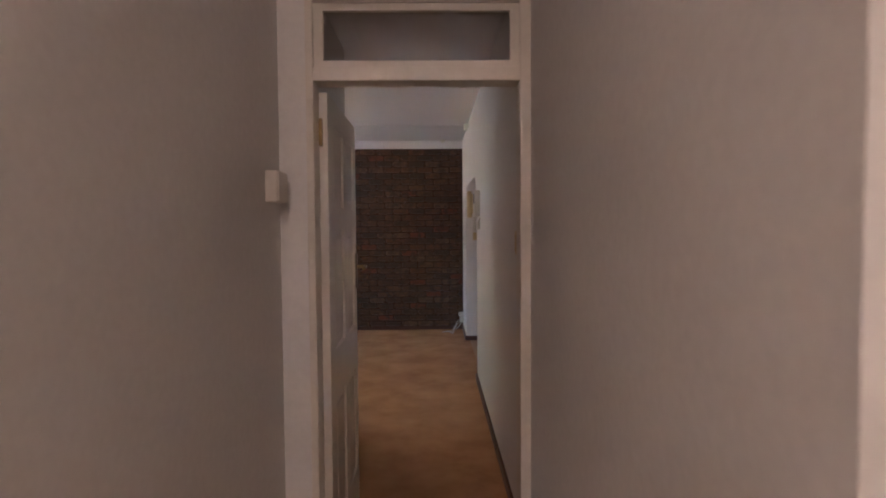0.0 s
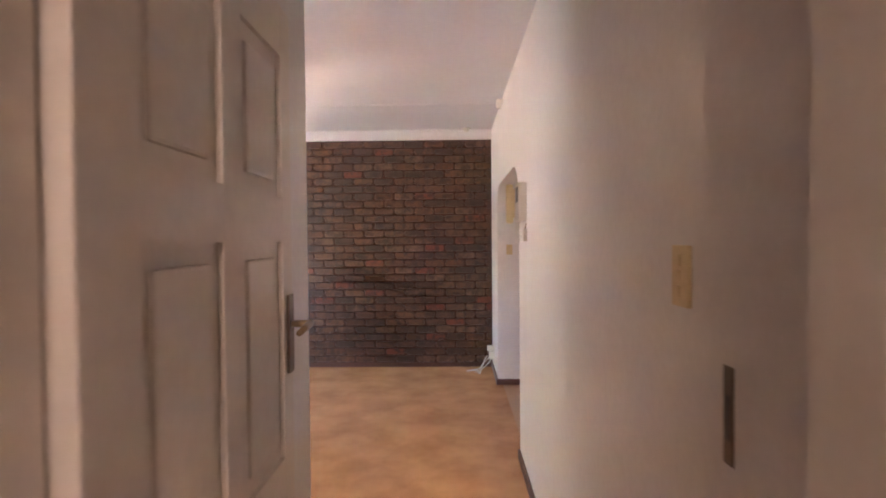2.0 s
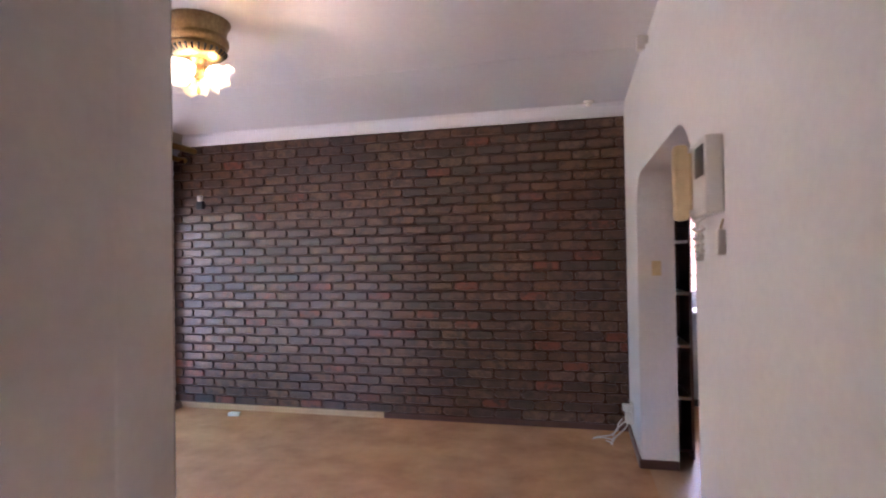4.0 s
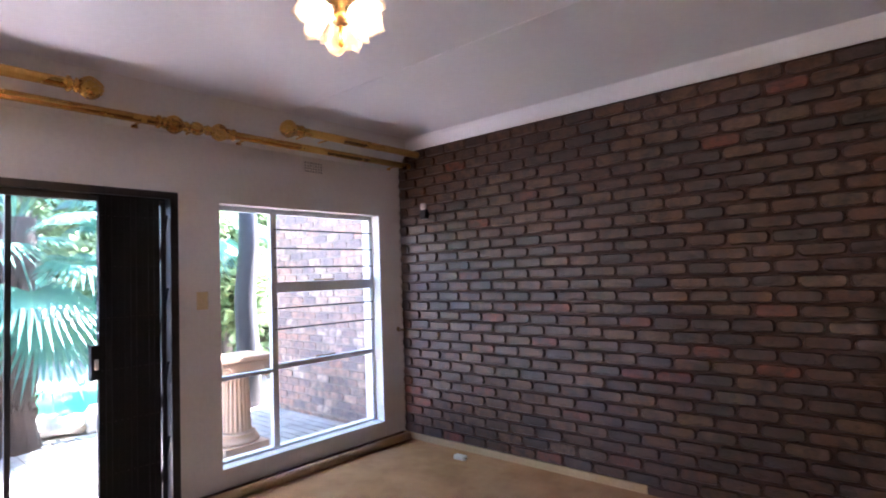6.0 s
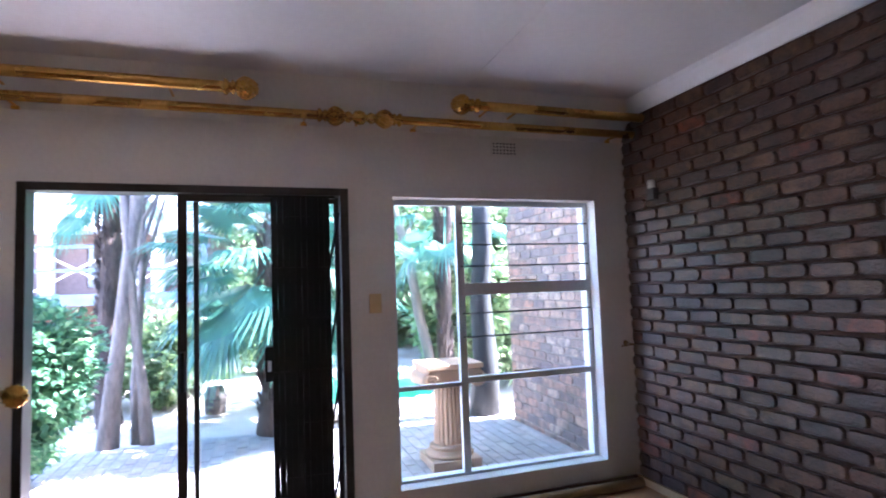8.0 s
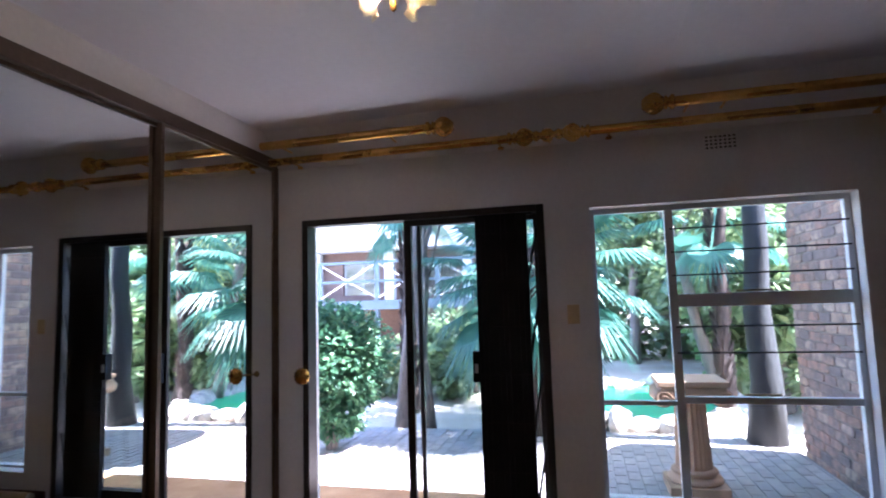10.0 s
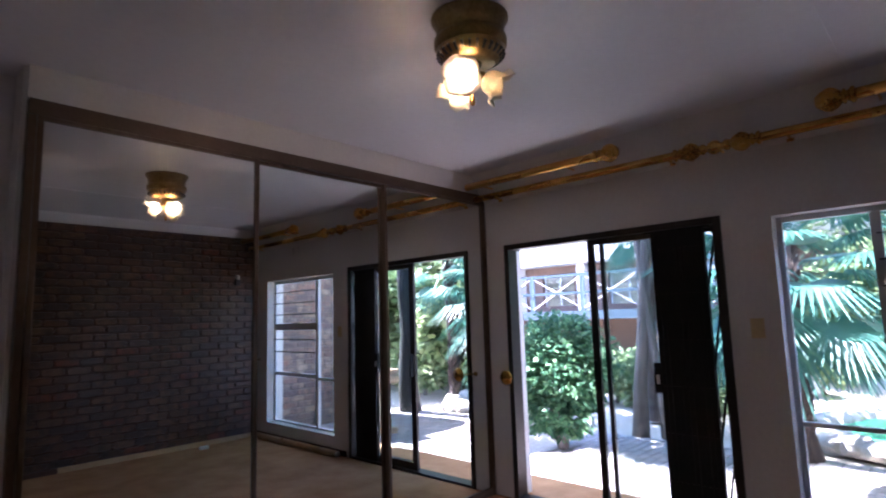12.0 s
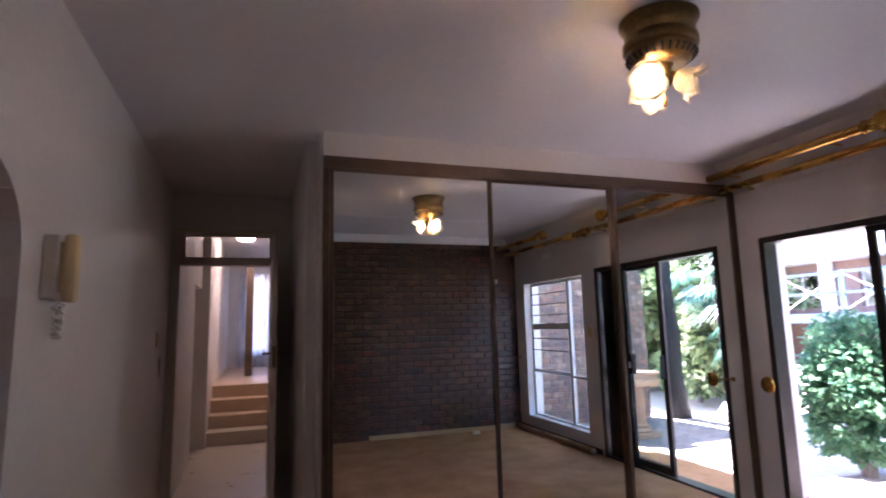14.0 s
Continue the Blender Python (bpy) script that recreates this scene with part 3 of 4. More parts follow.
part("fanlight_frame", box(box(box(box(bmesh.new(), JL, JL + 0.035, -0.075, -0.03, LZ + 0.0525, 2.3145), JR - 0.035, JR, -0.075, -0.03, LZ + 0.0525, 2.3145),
                               JL + 0.035, JR - 0.035, -0.075, -0.03, LZ + 0.0525, LZ + 0.078), JL + 0.035, JR - 0.035, -0.075, -0.03, 2.288, 2.3145), CREAM, df)
g = part("fanlight_pane", bx(JL + 0.035, JR - 0.035, -0.055, -0.049, LZ + 0.078, 2.288), FROSTPANE, df)
g.visible_shadow = False
part("hinge", bx(JL - 0.002, JL + 0.012, -0.005, 0.02, 1.80, 1.905, bevel=0.002), BRASS, df, "tarnished steel hinge")
part("hinge", bx(JL - 0.002, JL + 0.012, -0.005, 0.02, 0.22, 0.33, bevel=0.002), BRASS, df, "tarnished steel hinge")

d = thing("door_1", "open cream painted six-panel wooden door", "door", kind="structure", at=(JL + 0.03, DY + 0.02, 0))
d.rotation_euler = (0, 0, radians(0.3))
DT, DW, DH = 0.04, 0.765, 2.01
ys = [0, 0.12, 0.37, 0.46, 0.695, DW]
zs = [0.012, 0.21, 0.75, 0.97, 1.47, 1.57, DH - 0.115, DH]
for y0, y1 in ((ys[0], ys[1]), (ys[2], ys[3]), (ys[4], ys[5])):
    part("stile", bx(-DT, 0, y0, y1, zs[0], DH, bevel=0.003), CREAM, d)
for y0, y1 in ((ys[1], ys[2]), (ys[3], ys[4])):
    for z0, z1 in ((zs[0], zs[1]), (zs[2], zs[3]), (zs[4], zs[5]), (zs[6], zs[7])):
        part("rail", bx(-DT + 0.0005, -0.0005, y0 - 0.002, y1 + 0.002, z0, z1), CREAM, d)
    for z0, z1 in ((zs[1], zs[2]), (zs[3], zs[4]), (zs[5], zs[6])):
        bm = bx(-DT + 0.012, -0.012, y0 - 0.001, y1 + 0.001, z0 - 0.001, z1 + 0.001)
        box(bm, -DT + 0.004, -0.004, y0 + 0.035, y1 - 0.035, z0 + 0.035, z1 - 0.035, bevel=0.0075)
        part("panel", bm, CREAM, d)
h = part("handle_plate", bx(0.0005, 0.008, DW - 0.052, DW - 0.014, 1.16, 1.345, bevel=0.003), TRIMBR, d, "dark bronze handle plate")
bm = tube(bmesh.new(), (0.008, DW - 0.034, 1.275), (0.055, DW - 0.034, 1.275), 0.009)
tube(bm, (0.05, DW - 0.03, 1.275), (0.055, DW - 0.14, 1.27), 0.009, 0.007)
part("lever", bm, BRASS, h, "bronze lever handle", True)
h = part("handle_plate", bx(-DT - 0.008, -DT - 0.0005, DW - 0.052, DW - 0.014, 1.16, 1.345, bevel=0.003), BRASS, d)
bm = tube(bmesh.new(), (-DT - 0.008, DW - 0.034, 1.275), (-DT - 0.05, DW - 0.034, 1.275), 0.009)
tube(bm, (-DT - 0.048, DW - 0.03, 1.275), (-DT - 0.048, DW - 0.14, 1.27), 0.009, 0.007)
part("lever", bm, BRASS, h, "", True)
part("latch", bx(-DT / 2 - 0.012, -DT / 2 + 0.012, DW - 0.001, DW + 0.003, 1.17, 1.33), BRASS, d)

# ---- mirrored wardrobe ----
struct("wall_wardrobe_return", bx(LX - 0.085, LX - 0.065, 4.173, CY + 0.01, 0, CZ), PLASTER, "narrow plastered return beside the wardrobe", "wall")
wd = thing("wardrobe", "built-in wardrobe with three bronze-framed mirror sliding doors", "wardrobe", at=(0, CY, 0))
X0, X1 = LX - 0.087, WX + 0.003
part("top_track", bx(X1, X0, -0.02, 0.050, 2.45, 2.524, bevel=0.004), TRIMBR, wd)
part("bottom_track", bx(X1, X0, -0.02, 0.048, 0.0, 0.03, bevel=0.004), TRIMBR, wd)
part("end_post", bx(X0 - 0.035, X0, -0.02, 0.04, 0.03, 2.45, bevel=0.003), TRIMBR, wd)
part("end_post", bx(X1, X1 + 0.03, -0.02, 0.048, 0.03, 2.45, bevel=0.003), TRIMBR, wd)
for x0, x1, y in ((-1.838, X0 - 0.036, 0.03), (-2.848, -1.808, 0.0), (X1 + 0.031, -2.818, 0.03)):
    dd = part("mirror_door", box(box(box(box(bmesh.new(), x0, x0 + 0.025, y - 0.012, y + 0.014, 0.031, 2.449), x1 - 0.025, x1, y - 0.012, y + 0.014, 0.031, 2.449),
                                     x0 + 0.025, x1 - 0.025, y - 0.012, y + 0.014, 0.031, 0.06), x0 + 0.025, x1 - 0.025, y - 0.012, y + 0.014, 2.43, 2.449), TRIMBR, wd)
    part("mirror", bx(x0 + 0.02, x1 - 0.02, y - 0.006, y + 0.004, 0.055, 2.435), MIRROR, dd, "clear silver mirror")

# ---- ceiling fan light without blades ----
FX, FY = -1.90, 6.01
f = thing("ceiling_fan_light", "brass ceiling fan motor without blades, with lit tulip glass shades", "ceiling light", at=(FX, FY, CZ + (FY - BY) * TILT))
f.scale = (1.0, 1.0, 1.0)
part("canopy", lathe([(0.10, 0), (0.160, -0.003), (0.160, -0.012), (0.148, -0.030), (0.140, -0.055), (0.140, -0.08), (0.140, -0.088), (0.150, -0.096), (0.150, -0.125), (0.136, -0.136)], 32), BRASS, f, "", True)
part("motor_rim", lathe([(0.134, -0.134), (0.143, -0.140), (0.129, -0.170), (0.099, -0.195), (0.088, -0.198), (0.03, -0.198)], 32), BRASS, f, "", True)
for i in range(28):
    m = pose(0, 0, 0, 0, 0, i * 360 / 28)
    bm = bx(0.108, 0.1405, -0.005, 0.005, -0.176, -0.149)
    bmesh.ops.rotate(bm, cent=(0.124, 0, -0.164), matrix=Matrix.Rotation(radians(-38), 3, "Y"), verts=bm.verts)
    bm.transform(m)
    part("vent_slot", bm, DARKPL, f)
part("neck", lathe([(0.05, -0.188), (0.045, -0.20), (0.036, -0.215), (0.036, -0.255), (0.043, -0.26), (0.03, -0.285), (0.012, -0.295)], 24), BRASS, f, "", True)
part("finial_drop", lathe([(0.008, -0.290), (0.006, -0.335), (0.010, -0.345), (0.010, -0.368), (0.003, -0.376)], 12), GOLD, f, "", True)
for i in range(3):
    a = 20 + 120 * i
    m = pose(0, 0, 0, 0, 0, a) @ pose(0.030, 0, -0.240, 0, 122, 0)
    bm = lathe([(0.018, 0), (0.022, 0.03), (0.014, 0.045)], 14, m)
    arm = part("lamp_arm", bm, BRASS, f, "", True)
    prof = [(0.018, 0.022), (0.032, 0.028), (0.046, 0.046), (0.051, 0.066), (0.055, 0.082), (0.067, 0.098), (0.083, 0.108)]
    bm = lathe(prof, 36, m, wave=lambda k, q: (0.016 * math.sin(5 * q) * max(0, k - 3) / 3 + 0.006 * math.sin(13 * q) * max(0, k - 4) / 2))
    sh = part("tulip_shade", bm, SHADE, f, "ruffled frosted tulip glass shade", True)
    so = sh.modifiers.new("thickness", "SOLIDIFY")
    so.thickness = 0.003
    part("bulb", lathe([(0.008, 0.03), (0.012, 0.045), (0.018, 0.055), (0.019, 0.065), (0.013, 0.076), (0.004, 0.08)], 14, m), OPAL if i == 1 else BULB, sh, "unlit opal bulb" if i == 1 else "", True)

# ---- curtain rods ----
def finial(bm, y, s, x, z, sgn):
    m = Matrix.Translation((x, y, z)) @ pose(0, 0, 0, -90 * sgn, 0, 0) @ Matrix.Diagonal((s, s, s, 1))
    g = lathe([(0.028, -0.03), (0.036, -0.026), (0.036, -0.014), (0.028, -0.008), (0.022, 0.0), (0.034, 0.008), (0.034, 0.014), (0.022, 0.02), (0.036, 0.034), (0.045, 0.052), (0.046, 0.068), (0.039, 0.088), (0.026, 0.106), (0.012, 0.118), (0.004, 0.122)], 24, m)
    for k in range(8):
        for tw in (-1, 1):
            q = lambda u: m @ Vector(((0.012 + 0.037 * math.sin(math.pi * min(1, 0.12 + 0.83 * u))) * math.cos(k * 0.7854 + tw * 1.2 * u),
                                      (0.012 + 0.037 * math.sin(math.pi * min(1, 0.12 + 0.83 * u))) * math.sin(k * 0.7854 + tw * 1.2 * u), 0.024 + 0.092 * u))
            for u in range(5):
                tube(g, q(u / 5), q((u + 1) / 5), 0.0055 * s, n=5)
    me = bpy.data.meshes.new("tmp")
    g.to_mesh(me)
    g.free()
    bm.from_mesh(me)
    bpy.data.meshes.remove(me)


def rod_bm(y0, y1, x, z, r):
    return lathe([(r * 0.9, 0), (r, 0.004), (r, abs(y1 - y0) - 0.004), (r * 0.9, abs(y1 - y0))], 30, Matrix.Translation((x, y0, z)) @ pose(0, 0, 0, -90, 0, 0), flute=10, depth=0.10)


UX, UZ, QX, QZ = -3.70, 2.55, -3.81, 2.462
for y0, y1, fy, sg in ((CY + 0.08, 5.64, 5.64, 1), (7.05, BY - 0.03, 7.05, -1)):
    r = thing("curtain_rod", "short gold fluted curtain rod with a carved finial", "curtain rod", "gold curtain rods")
    part("pole", rod_bm(y0, y1, UX, UZ, 0.031), GOLD, r, "", True)
    bm = bmesh.new()
    finial(bm, fy, 1.2, UX, UZ, sg)
    part("finial", bm, GOLD, r, "", True)
    for yb in (y0 + 0.12, (y0 + y1) / 2 + 0.3 * sg):
        bm = bx(WX, WX + 0.012, yb - 0.02, yb + 0.02, UZ - 0.02, UZ + 0.02, bevel=0.003)
        tube(bm, (WX + 0.01, yb, UZ), (UX, yb, UZ), 0.008)
        part("bracket", bm, GOLD, r)
for y0, y1, fy, sg in ((CY + 0.08, 6.14, 6.14, 1), (6.58, BY - 0.03, 6.58, -1)):
    r = thing("curtain_rod", "long gold fluted curtain rod meeting its pair", "curtain rod", "gold curtain rods")
    part("pole", rod_bm(y0, y1, QX, QZ, 0.028), GOLD, r, "", True)
    bm = bmesh.new()
    finial(bm, fy, 1.1, QX, QZ, sg)
    part("finial", bm, GOLD, r, "", True)
    for yb in (y0 + 0.15, y1 - 0.1):
        bm = bx(WX, WX + 0.012, yb - 0.02, yb + 0.02, QZ - 0.02, QZ + 0.02, bevel=0.003)
        tube(bm, (WX + 0.01, yb, QZ), (QX, yb, QZ), 0.008)
        part("bracket", bm, GOLD, r)
r = thing("rod_joiner", "carved gold joiner between two curtain rods", "curtain rod", "gold curtain rods", at=(QX, 6.25, QZ))
part("knob", lathe([(0.01, 0), (0.03, 0.012), (0.036, 0.03), (0.026, 0.045), (0.02, 0.052), (0.04, 0.07), (0.046, 0.095), (0.04, 0.12), (0.02, 0.138), (0.028, 0.148), (0.036, 0.165), (0.03, 0.185), (0.01, 0.2)], 22,
                   pose(0, 0.01, 0, -90, 0, 0), flute=6, depth=0.12), GOLD, r, "", True)
part("bracket", tube(bmesh.new(), (WX - QX, 0.11, 0), (0, 0.11, 0), 0.009), GOLD, r)

# rod and batten on the floor
r = thing("loose_curtain_pole", "varnished wooden curtain pole lying on the carpet", "pole", at=(0, 0, 0))
part("pole", tube(bmesh.new(), (-3.90, 6.42, 0.036), (-3.885, 8.27, 0.036), 0.034, n=20), RODWOOD, r, "", True)
part("end_cap", tube(bmesh.new(), (-3.9005, 6.40, 0.036), (-3.90, 6.42, 0.036), 0.028, n=16), PLASTIC, r, "white end cap", True)
part("joint_ring", tube(bmesh.new(), (-3.893, 7.20, 0.036), (-3.893, 7.24, 0.036), 0.0365, n=20), PINE, r)
r = thing("loose_batten", "thin dark batten lying against the skirting", "batten")
part("batten", bx(WX + 0.018, WX + 0.04, 6.45, 8.2, 0.0, 0.03, bevel=0.003), SKIRT, r)
r = thing("plug_adaptor", "small white plug lying on the carpet", "plug", at=(-3.16, 8.13, 0))
part("body", bx(-0.06, 0.04, -0.025, 0.025, 0, 0.035, bevel=0.008), PLASTIC, r)
part("pin", tube(bmesh.new(), (0.04, 0, 0.018), (0.06, 0, 0.018), 0.005), BRASS, r)

# ---- wall fittings ----
r = thing("air_vent", "white cast air brick grille in the wall", "vent", at=(WX, 7.375, 2.362))
bm = bmesh.new()
for i in range(8):
    box(bm, 0.001, 0.006, -0.095 + 0.0257 * i, -0.085 + 0.0257 * i, -0.05, 0.05)
for k in range(5):
    box(bm, 0.0012, 0.0058, -0.095, 0.095, -0.05 + 0.0225 * k, -0.04 + 0.0225 * k)
part("grille", bm, PLASTER, r)
# dark sheet standing in for the shade inside the grille's holes
part("hole_shade", bx(-0.004, 0.0008, -0.094, 0.094, -0.049, 0.049), DARKPL, r)


def switch(x, y, z, sgn, w, h, label, n=1, mat=CREAMPL):
    s = thing("light_switch", label, "switch", at=(x, y, z))
    part("plate", bx(0, 0.010 * sgn, -w / 2, w / 2, -h / 2, h / 2, bevel=0.003), mat, s)
    for i in range(n):
        zc = (i - (n - 1) / 2) * 0.03
        part("rocker", bx(0.0105 * sgn, 0.016 * sgn, -0.009, 0.009, zc - 0.011, zc + 0.011, bevel=0.002), mat, s)
    return s


switch(WX, 6.455, 1.345, 1, 0.075, 0.12, "yellowed plastic light switch beside the patio door")
switch(RX, 3.06, 1.40, -1, 0.07, 0.115, "cream plastic triple light switch by the door", 3)
s = thing("lock_keep", "dark slotted metal lock keep beside the door", "lock", at=(RX, 2.89, 1.19))
part("plate", bx(-0.004, 0, -0.014, 0.014, -0.075, 0.08, bevel=0.001), TRIMBR, s)
part("slot", bx(-0.0055, -0.0042, -0.007, 0.007, -0.035, 0.035), DARKPL, s)
b = thing("junction_box", "cream plastic electrical box on the passage wall", "box", at=(-0.597, 2.36, 1.625))
part("body", bx(0, 0.042, -0.06, 0.06, -0.055, 0.055, bevel=0.006), CREAM, b)
part("cover", bx(0.0425, 0.047, -0.055, 0.055, -0.05, 0.05, bevel=0.002), CREAM, b)


def tieback(y, z, r, face, label):
    s = thing("curtain_tieback", label, "tieback", "curtain tiebacks", at=(WX, y, z))
    part("stem", tube(bmesh.new(), (0, 0, 0), (0.12, face, 0), 0.006), BRASS, s)
    part("wall_plate", lathe([(0.022, 0), (0.02, 0.006), (0.008, 0.01)], 16, pose(0, 0, 0, 0, 90, 0)), BRASS, s, "", True)
    part("rosette", lathe([(0.01, -0.012), (r * 0.8, -0.010), (r, 0.0), (r * 0.9, 0.010), (r * 0.6, 0.012), (r * 0.45, 0.02), (0.012, 0.022)], 28, Matrix.Translation((0.12, face, 0)) @ pose(0, 0, 0, 0, 90, 0), flute=14, depth=0.12), GOLD, s, "", True)


tieback(4.54, 0.97, 0.062, 0.09, "gold rosette curtain tieback by the patio door")
s = thing("curtain_hook", "thin dark metal curtain tieback hook", "hook", at=(WX, 8.27, 0.985))
bm = tube(bmesh.new(), (0, 0, 0), (0.11, -0.01, 0), 0.005)
tube(bm, (0.11, -0.01, 0), (0.12, -0.12, -0.005), 0.005)
part("arm", bm, BRASS, s)
part("wall_plate", lathe([(0.02, 0), (0.018, 0.006), (0.008, 0.01)], 16, pose(0, 0, 0, 0, 90, 0)), BRASS, s, "", True)
s = thing("wall_lamp_holder", "small dark lamp holder on the brick wall", "lamp holder", at=(-3.64, BY, 2.03))
part("back_box", bx(-0.035, 0.035, -0.05, 0.012, -0.06, 0.02, bevel=0.006), DARKPL, s)
part("socket", lathe([(0.02, 0.0), (0.026, 0.01), (0.026, 0.05), (0.02, 0.06)], 16, Matrix.Translation((0, -0.035, 0.015))), PLASTIC, s, "", True)

s = thing("ceiling_detector", "small white round alarm detector on the ceiling", "detector", at=(0.10, 8.17, CZ - 0.002))
part("base", lathe([(0.045, 0), (0.045, -0.012), (0.035, -0.016)], 20), PLASTIC, s, "", True)
part("sensor", lathe([(0.025, -0.016), (0.026, -0.03), (0.012, -0.042)], 16), PLASTIC, s, "", True)
s = thing("wall_detector", "small white alarm sensor on the wall", "detector", at=(RX, 6.78, 2.64))
part("bracket", bx(-0.02, 0, -0.012, 0.012, -0.01, 0.03, bevel=0.002), PLASTIC, s)
part("body", bx(-0.06, -0.02, -0.028, 0.028, -0.05, 0.03, bevel=0.008), PLASTIC, s)

s = thing("intercom", "grey video intercom with a yellowed handset on the wall", "intercom", at=(RX, 5.39, 1.69))
part("body", bx(-0.05, 0, -0.115, 0.115, -0.115, 0.115, bevel=0.008), PLASTIC, s)
part("screen", bx(-0.053, -0.0505, -0.10, 0.01, 0.0, 0.09), DARKPL, s, "dark glass screen")
bm = bx(-0.105, -0.06, 0.05, 0.11, -0.125, 0.12, bevel=0.016)
box(bm, -0.062, -0.051, 0.06, 0.10, -0.09, 0.09)
hs = part("handset", bm, CREAMPL, s, "yellowed telephone handset")
bm = bmesh.new()
for i in range(40):
    t0, t1 = i / 40, (i + 1) / 40
    pt = lambda t: (-0.04 + 0.012 * math.cos(t * 90), 0.08 - 0.08 * t + 0.012 * math.sin(t * 90), -0.11 - 0.14 * math.sin(t * math.pi))
    tube(bm, pt(t0), pt(t1), 0.004, n=6)
part("cord", bm, PLASTIC, hs)
s = thing("key_fob", "small grey remote hanging under the intercom", "remote", at=(RX, 5.29, 1.50))
part("body", bx(-0.022, -0.001, -0.018, 0.018, -0.045, 0.03, bevel=0.006), PLASTIC, s)
part("hook", tube(bmesh.new(), (-0.01, 0, 0.03), (-0.002, 0, 0.06), 0.003, n=6), BRASS, s)

s = thing("wall_socket", "white double wall socket with plugs and tangled cables", "socket", at=(RX, 8.06, 0.2))
part("plate", bx(-0.012, 0, -0.06, 0.06, -0.05, 0.10, bevel=0.003), PLASTIC, s)
part("plug", bx(-0.06, -0.0125, -0.05, 0.03, -0.05, 0.03, bevel=0.008), PLASTIC, s)
part("adaptor", bx(-0.075, -0.0125, 0.0, 0.05, 0.032, 0.085, bevel=0.006), PLASTIC, s)
for k in range(3):
    bm = bmesh.new()
    ph = k * 2.1
    f3 = lambda t: (-0.05 - 0.17 * t * (1 + 0.3 * k) + 0.03 * math.sin(9 * t + ph), -0.02 + 0.05 * k - 0.04 + 0.05 * math.sin(7 * t + ph), max(-0.193, -0.02 - 0.33 * t))
    for i in range(22):
        tube(bm, f3(i / 22), f3((i + 1) / 22), 0.004, n=6)
    part("cable", bm, CABLE, s, "thin white cable")

# ---- outside: ground, patio, wing wall ----
GZ = -0.10
bm = bmesh.new()
N = 60
grid = [[bm.verts.new((-4.0 + 400 * s * abs(s) ** 1.6, 4 + 400 * u * abs(u) ** 1.6, GZ - (0.06 if -4.1 < 400 * s * abs(s) ** 1.6 < 9 else 0))) for u in [2 * j / N - 1 for j in range(N + 1)]] for s in [2 * i / N - 1 for i in range(N + 1)]]
for i in range(N):
    for j in range(N):
        bm.faces.new((grid[i][j], grid[i + 1][j], grid[i + 1][j + 1], grid[i][j + 1]))
tagged(obj("ground", bm, SOIL), "pale sandy garden ground with leaf litter", "ground", kind="structure")
patio = tagged(obj("patio", bx(-6.9, WO, 3.75, 8.42, GZ - 0.1, -0.058), CEMENT), "sunlit brick-paved patio slab", "patio", kind="structure")
verts, faces = [], []
rnd = random.Random(4)
PW, PL = 0.105, 0.215
iy = 0
y = 3.76
while y < 8.4:
    x = -6.89 + (0.11 if iy % 2 else 0)
    while x < WO - 0.02:
        x1, y1, z = min(x + PL - 0.006, WO - 0.004), min(y + PW - 0.006, 8.415), -0.05 + rnd.uniform(-0.002, 0.002)
        k = len(verts)
        c = 0.006
        verts += [(x, y, -0.07), (x1, y, -0.07), (x1, y1, -0.07), (x, y1, -0.07), (x + c, y + c, z), (x1 - c, y + c, z), (x1 - c, y1 - c, z), (x + c, y1 - c, z)]
        faces += [(k + 4, k + 5, k + 6, k + 7), (k, k + 1, k + 5, k + 4), (k + 1, k + 2, k + 6, k + 5), (k + 2, k + 3, k + 7, k + 6), (k + 3, k, k + 4, k + 7)]
        x += PL
    y += PW
    iy += 1
me = bpy.data.meshes.new("pavers")
me.from_pydata(verts, [], faces)
me.materials.append(PAVER)
pv = new("pavers", me)
pv.parent = patio
tagged(pv, kind="stuff")

# wing wall with a rounded top end
XW0, XW1, WT, WR = -6.28, WO - 0.001, 2.55, 0.55
bm = bmesh.new()
pts = [(XW1, GZ), (XW1, WT)]
for i in range(9):
    a = math.pi / 2 + i * math.pi / 16
    pts.append((XW0 + WR + WR * math.cos(a), WT - WR + WR * math.sin(a)))
pts += [(XW0, GZ)]
A = [bm.verts.new((x, 8.445, z)) for x, z in pts]
B = [bm.verts.new((x, 8.66, z)) for x, z in pts]
bm.faces.new(A), bm.faces.new(list(reversed(B)))
for i in range(len(pts)):
    j = (i + 1) % len(pts)
    bm.faces.new((A[i], B[i], B[j], A[j]))
wing = struct("wall_wing", bm, MORTARX, "weathered garden brick wing wall with a rounded end", "wall")

# ---- pedestal ----
p = thing("stone_pedestal", "cast sandstone fluted column pedestal with scrolled capital", "pedestal", at=(-5.10, 7.28, -0.048))
p.scale = (1.1, 1.1, 1.0)
part("plinth", bx(-0.19, 0.19, -0.19, 0.19, 0, 0.075, bevel=0.008), STONE, p)
part("base_ring", lathe([(0.175, 0.075), (0.185, 0.09), (0.175, 0.115), (0.145, 0.125), (0.14, 0.14), (0.155, 0.15), (0.15, 0.165), (0.125, 0.175)], 32), STONE, p, "", True)
part("shaft", lathe([(0.125, 0.172), (0.120, 0.2), (0.112, 0.45), (0.105, 0.655), (0.108, 0.68), (0.125, 0.69)], 96, flute=20, depth=0.09), STONE, p)
part("capital", bx(-0.19, 0.19, -0.21, 0.21, 0.71, 0.80, bevel=0.012), STONE, p)
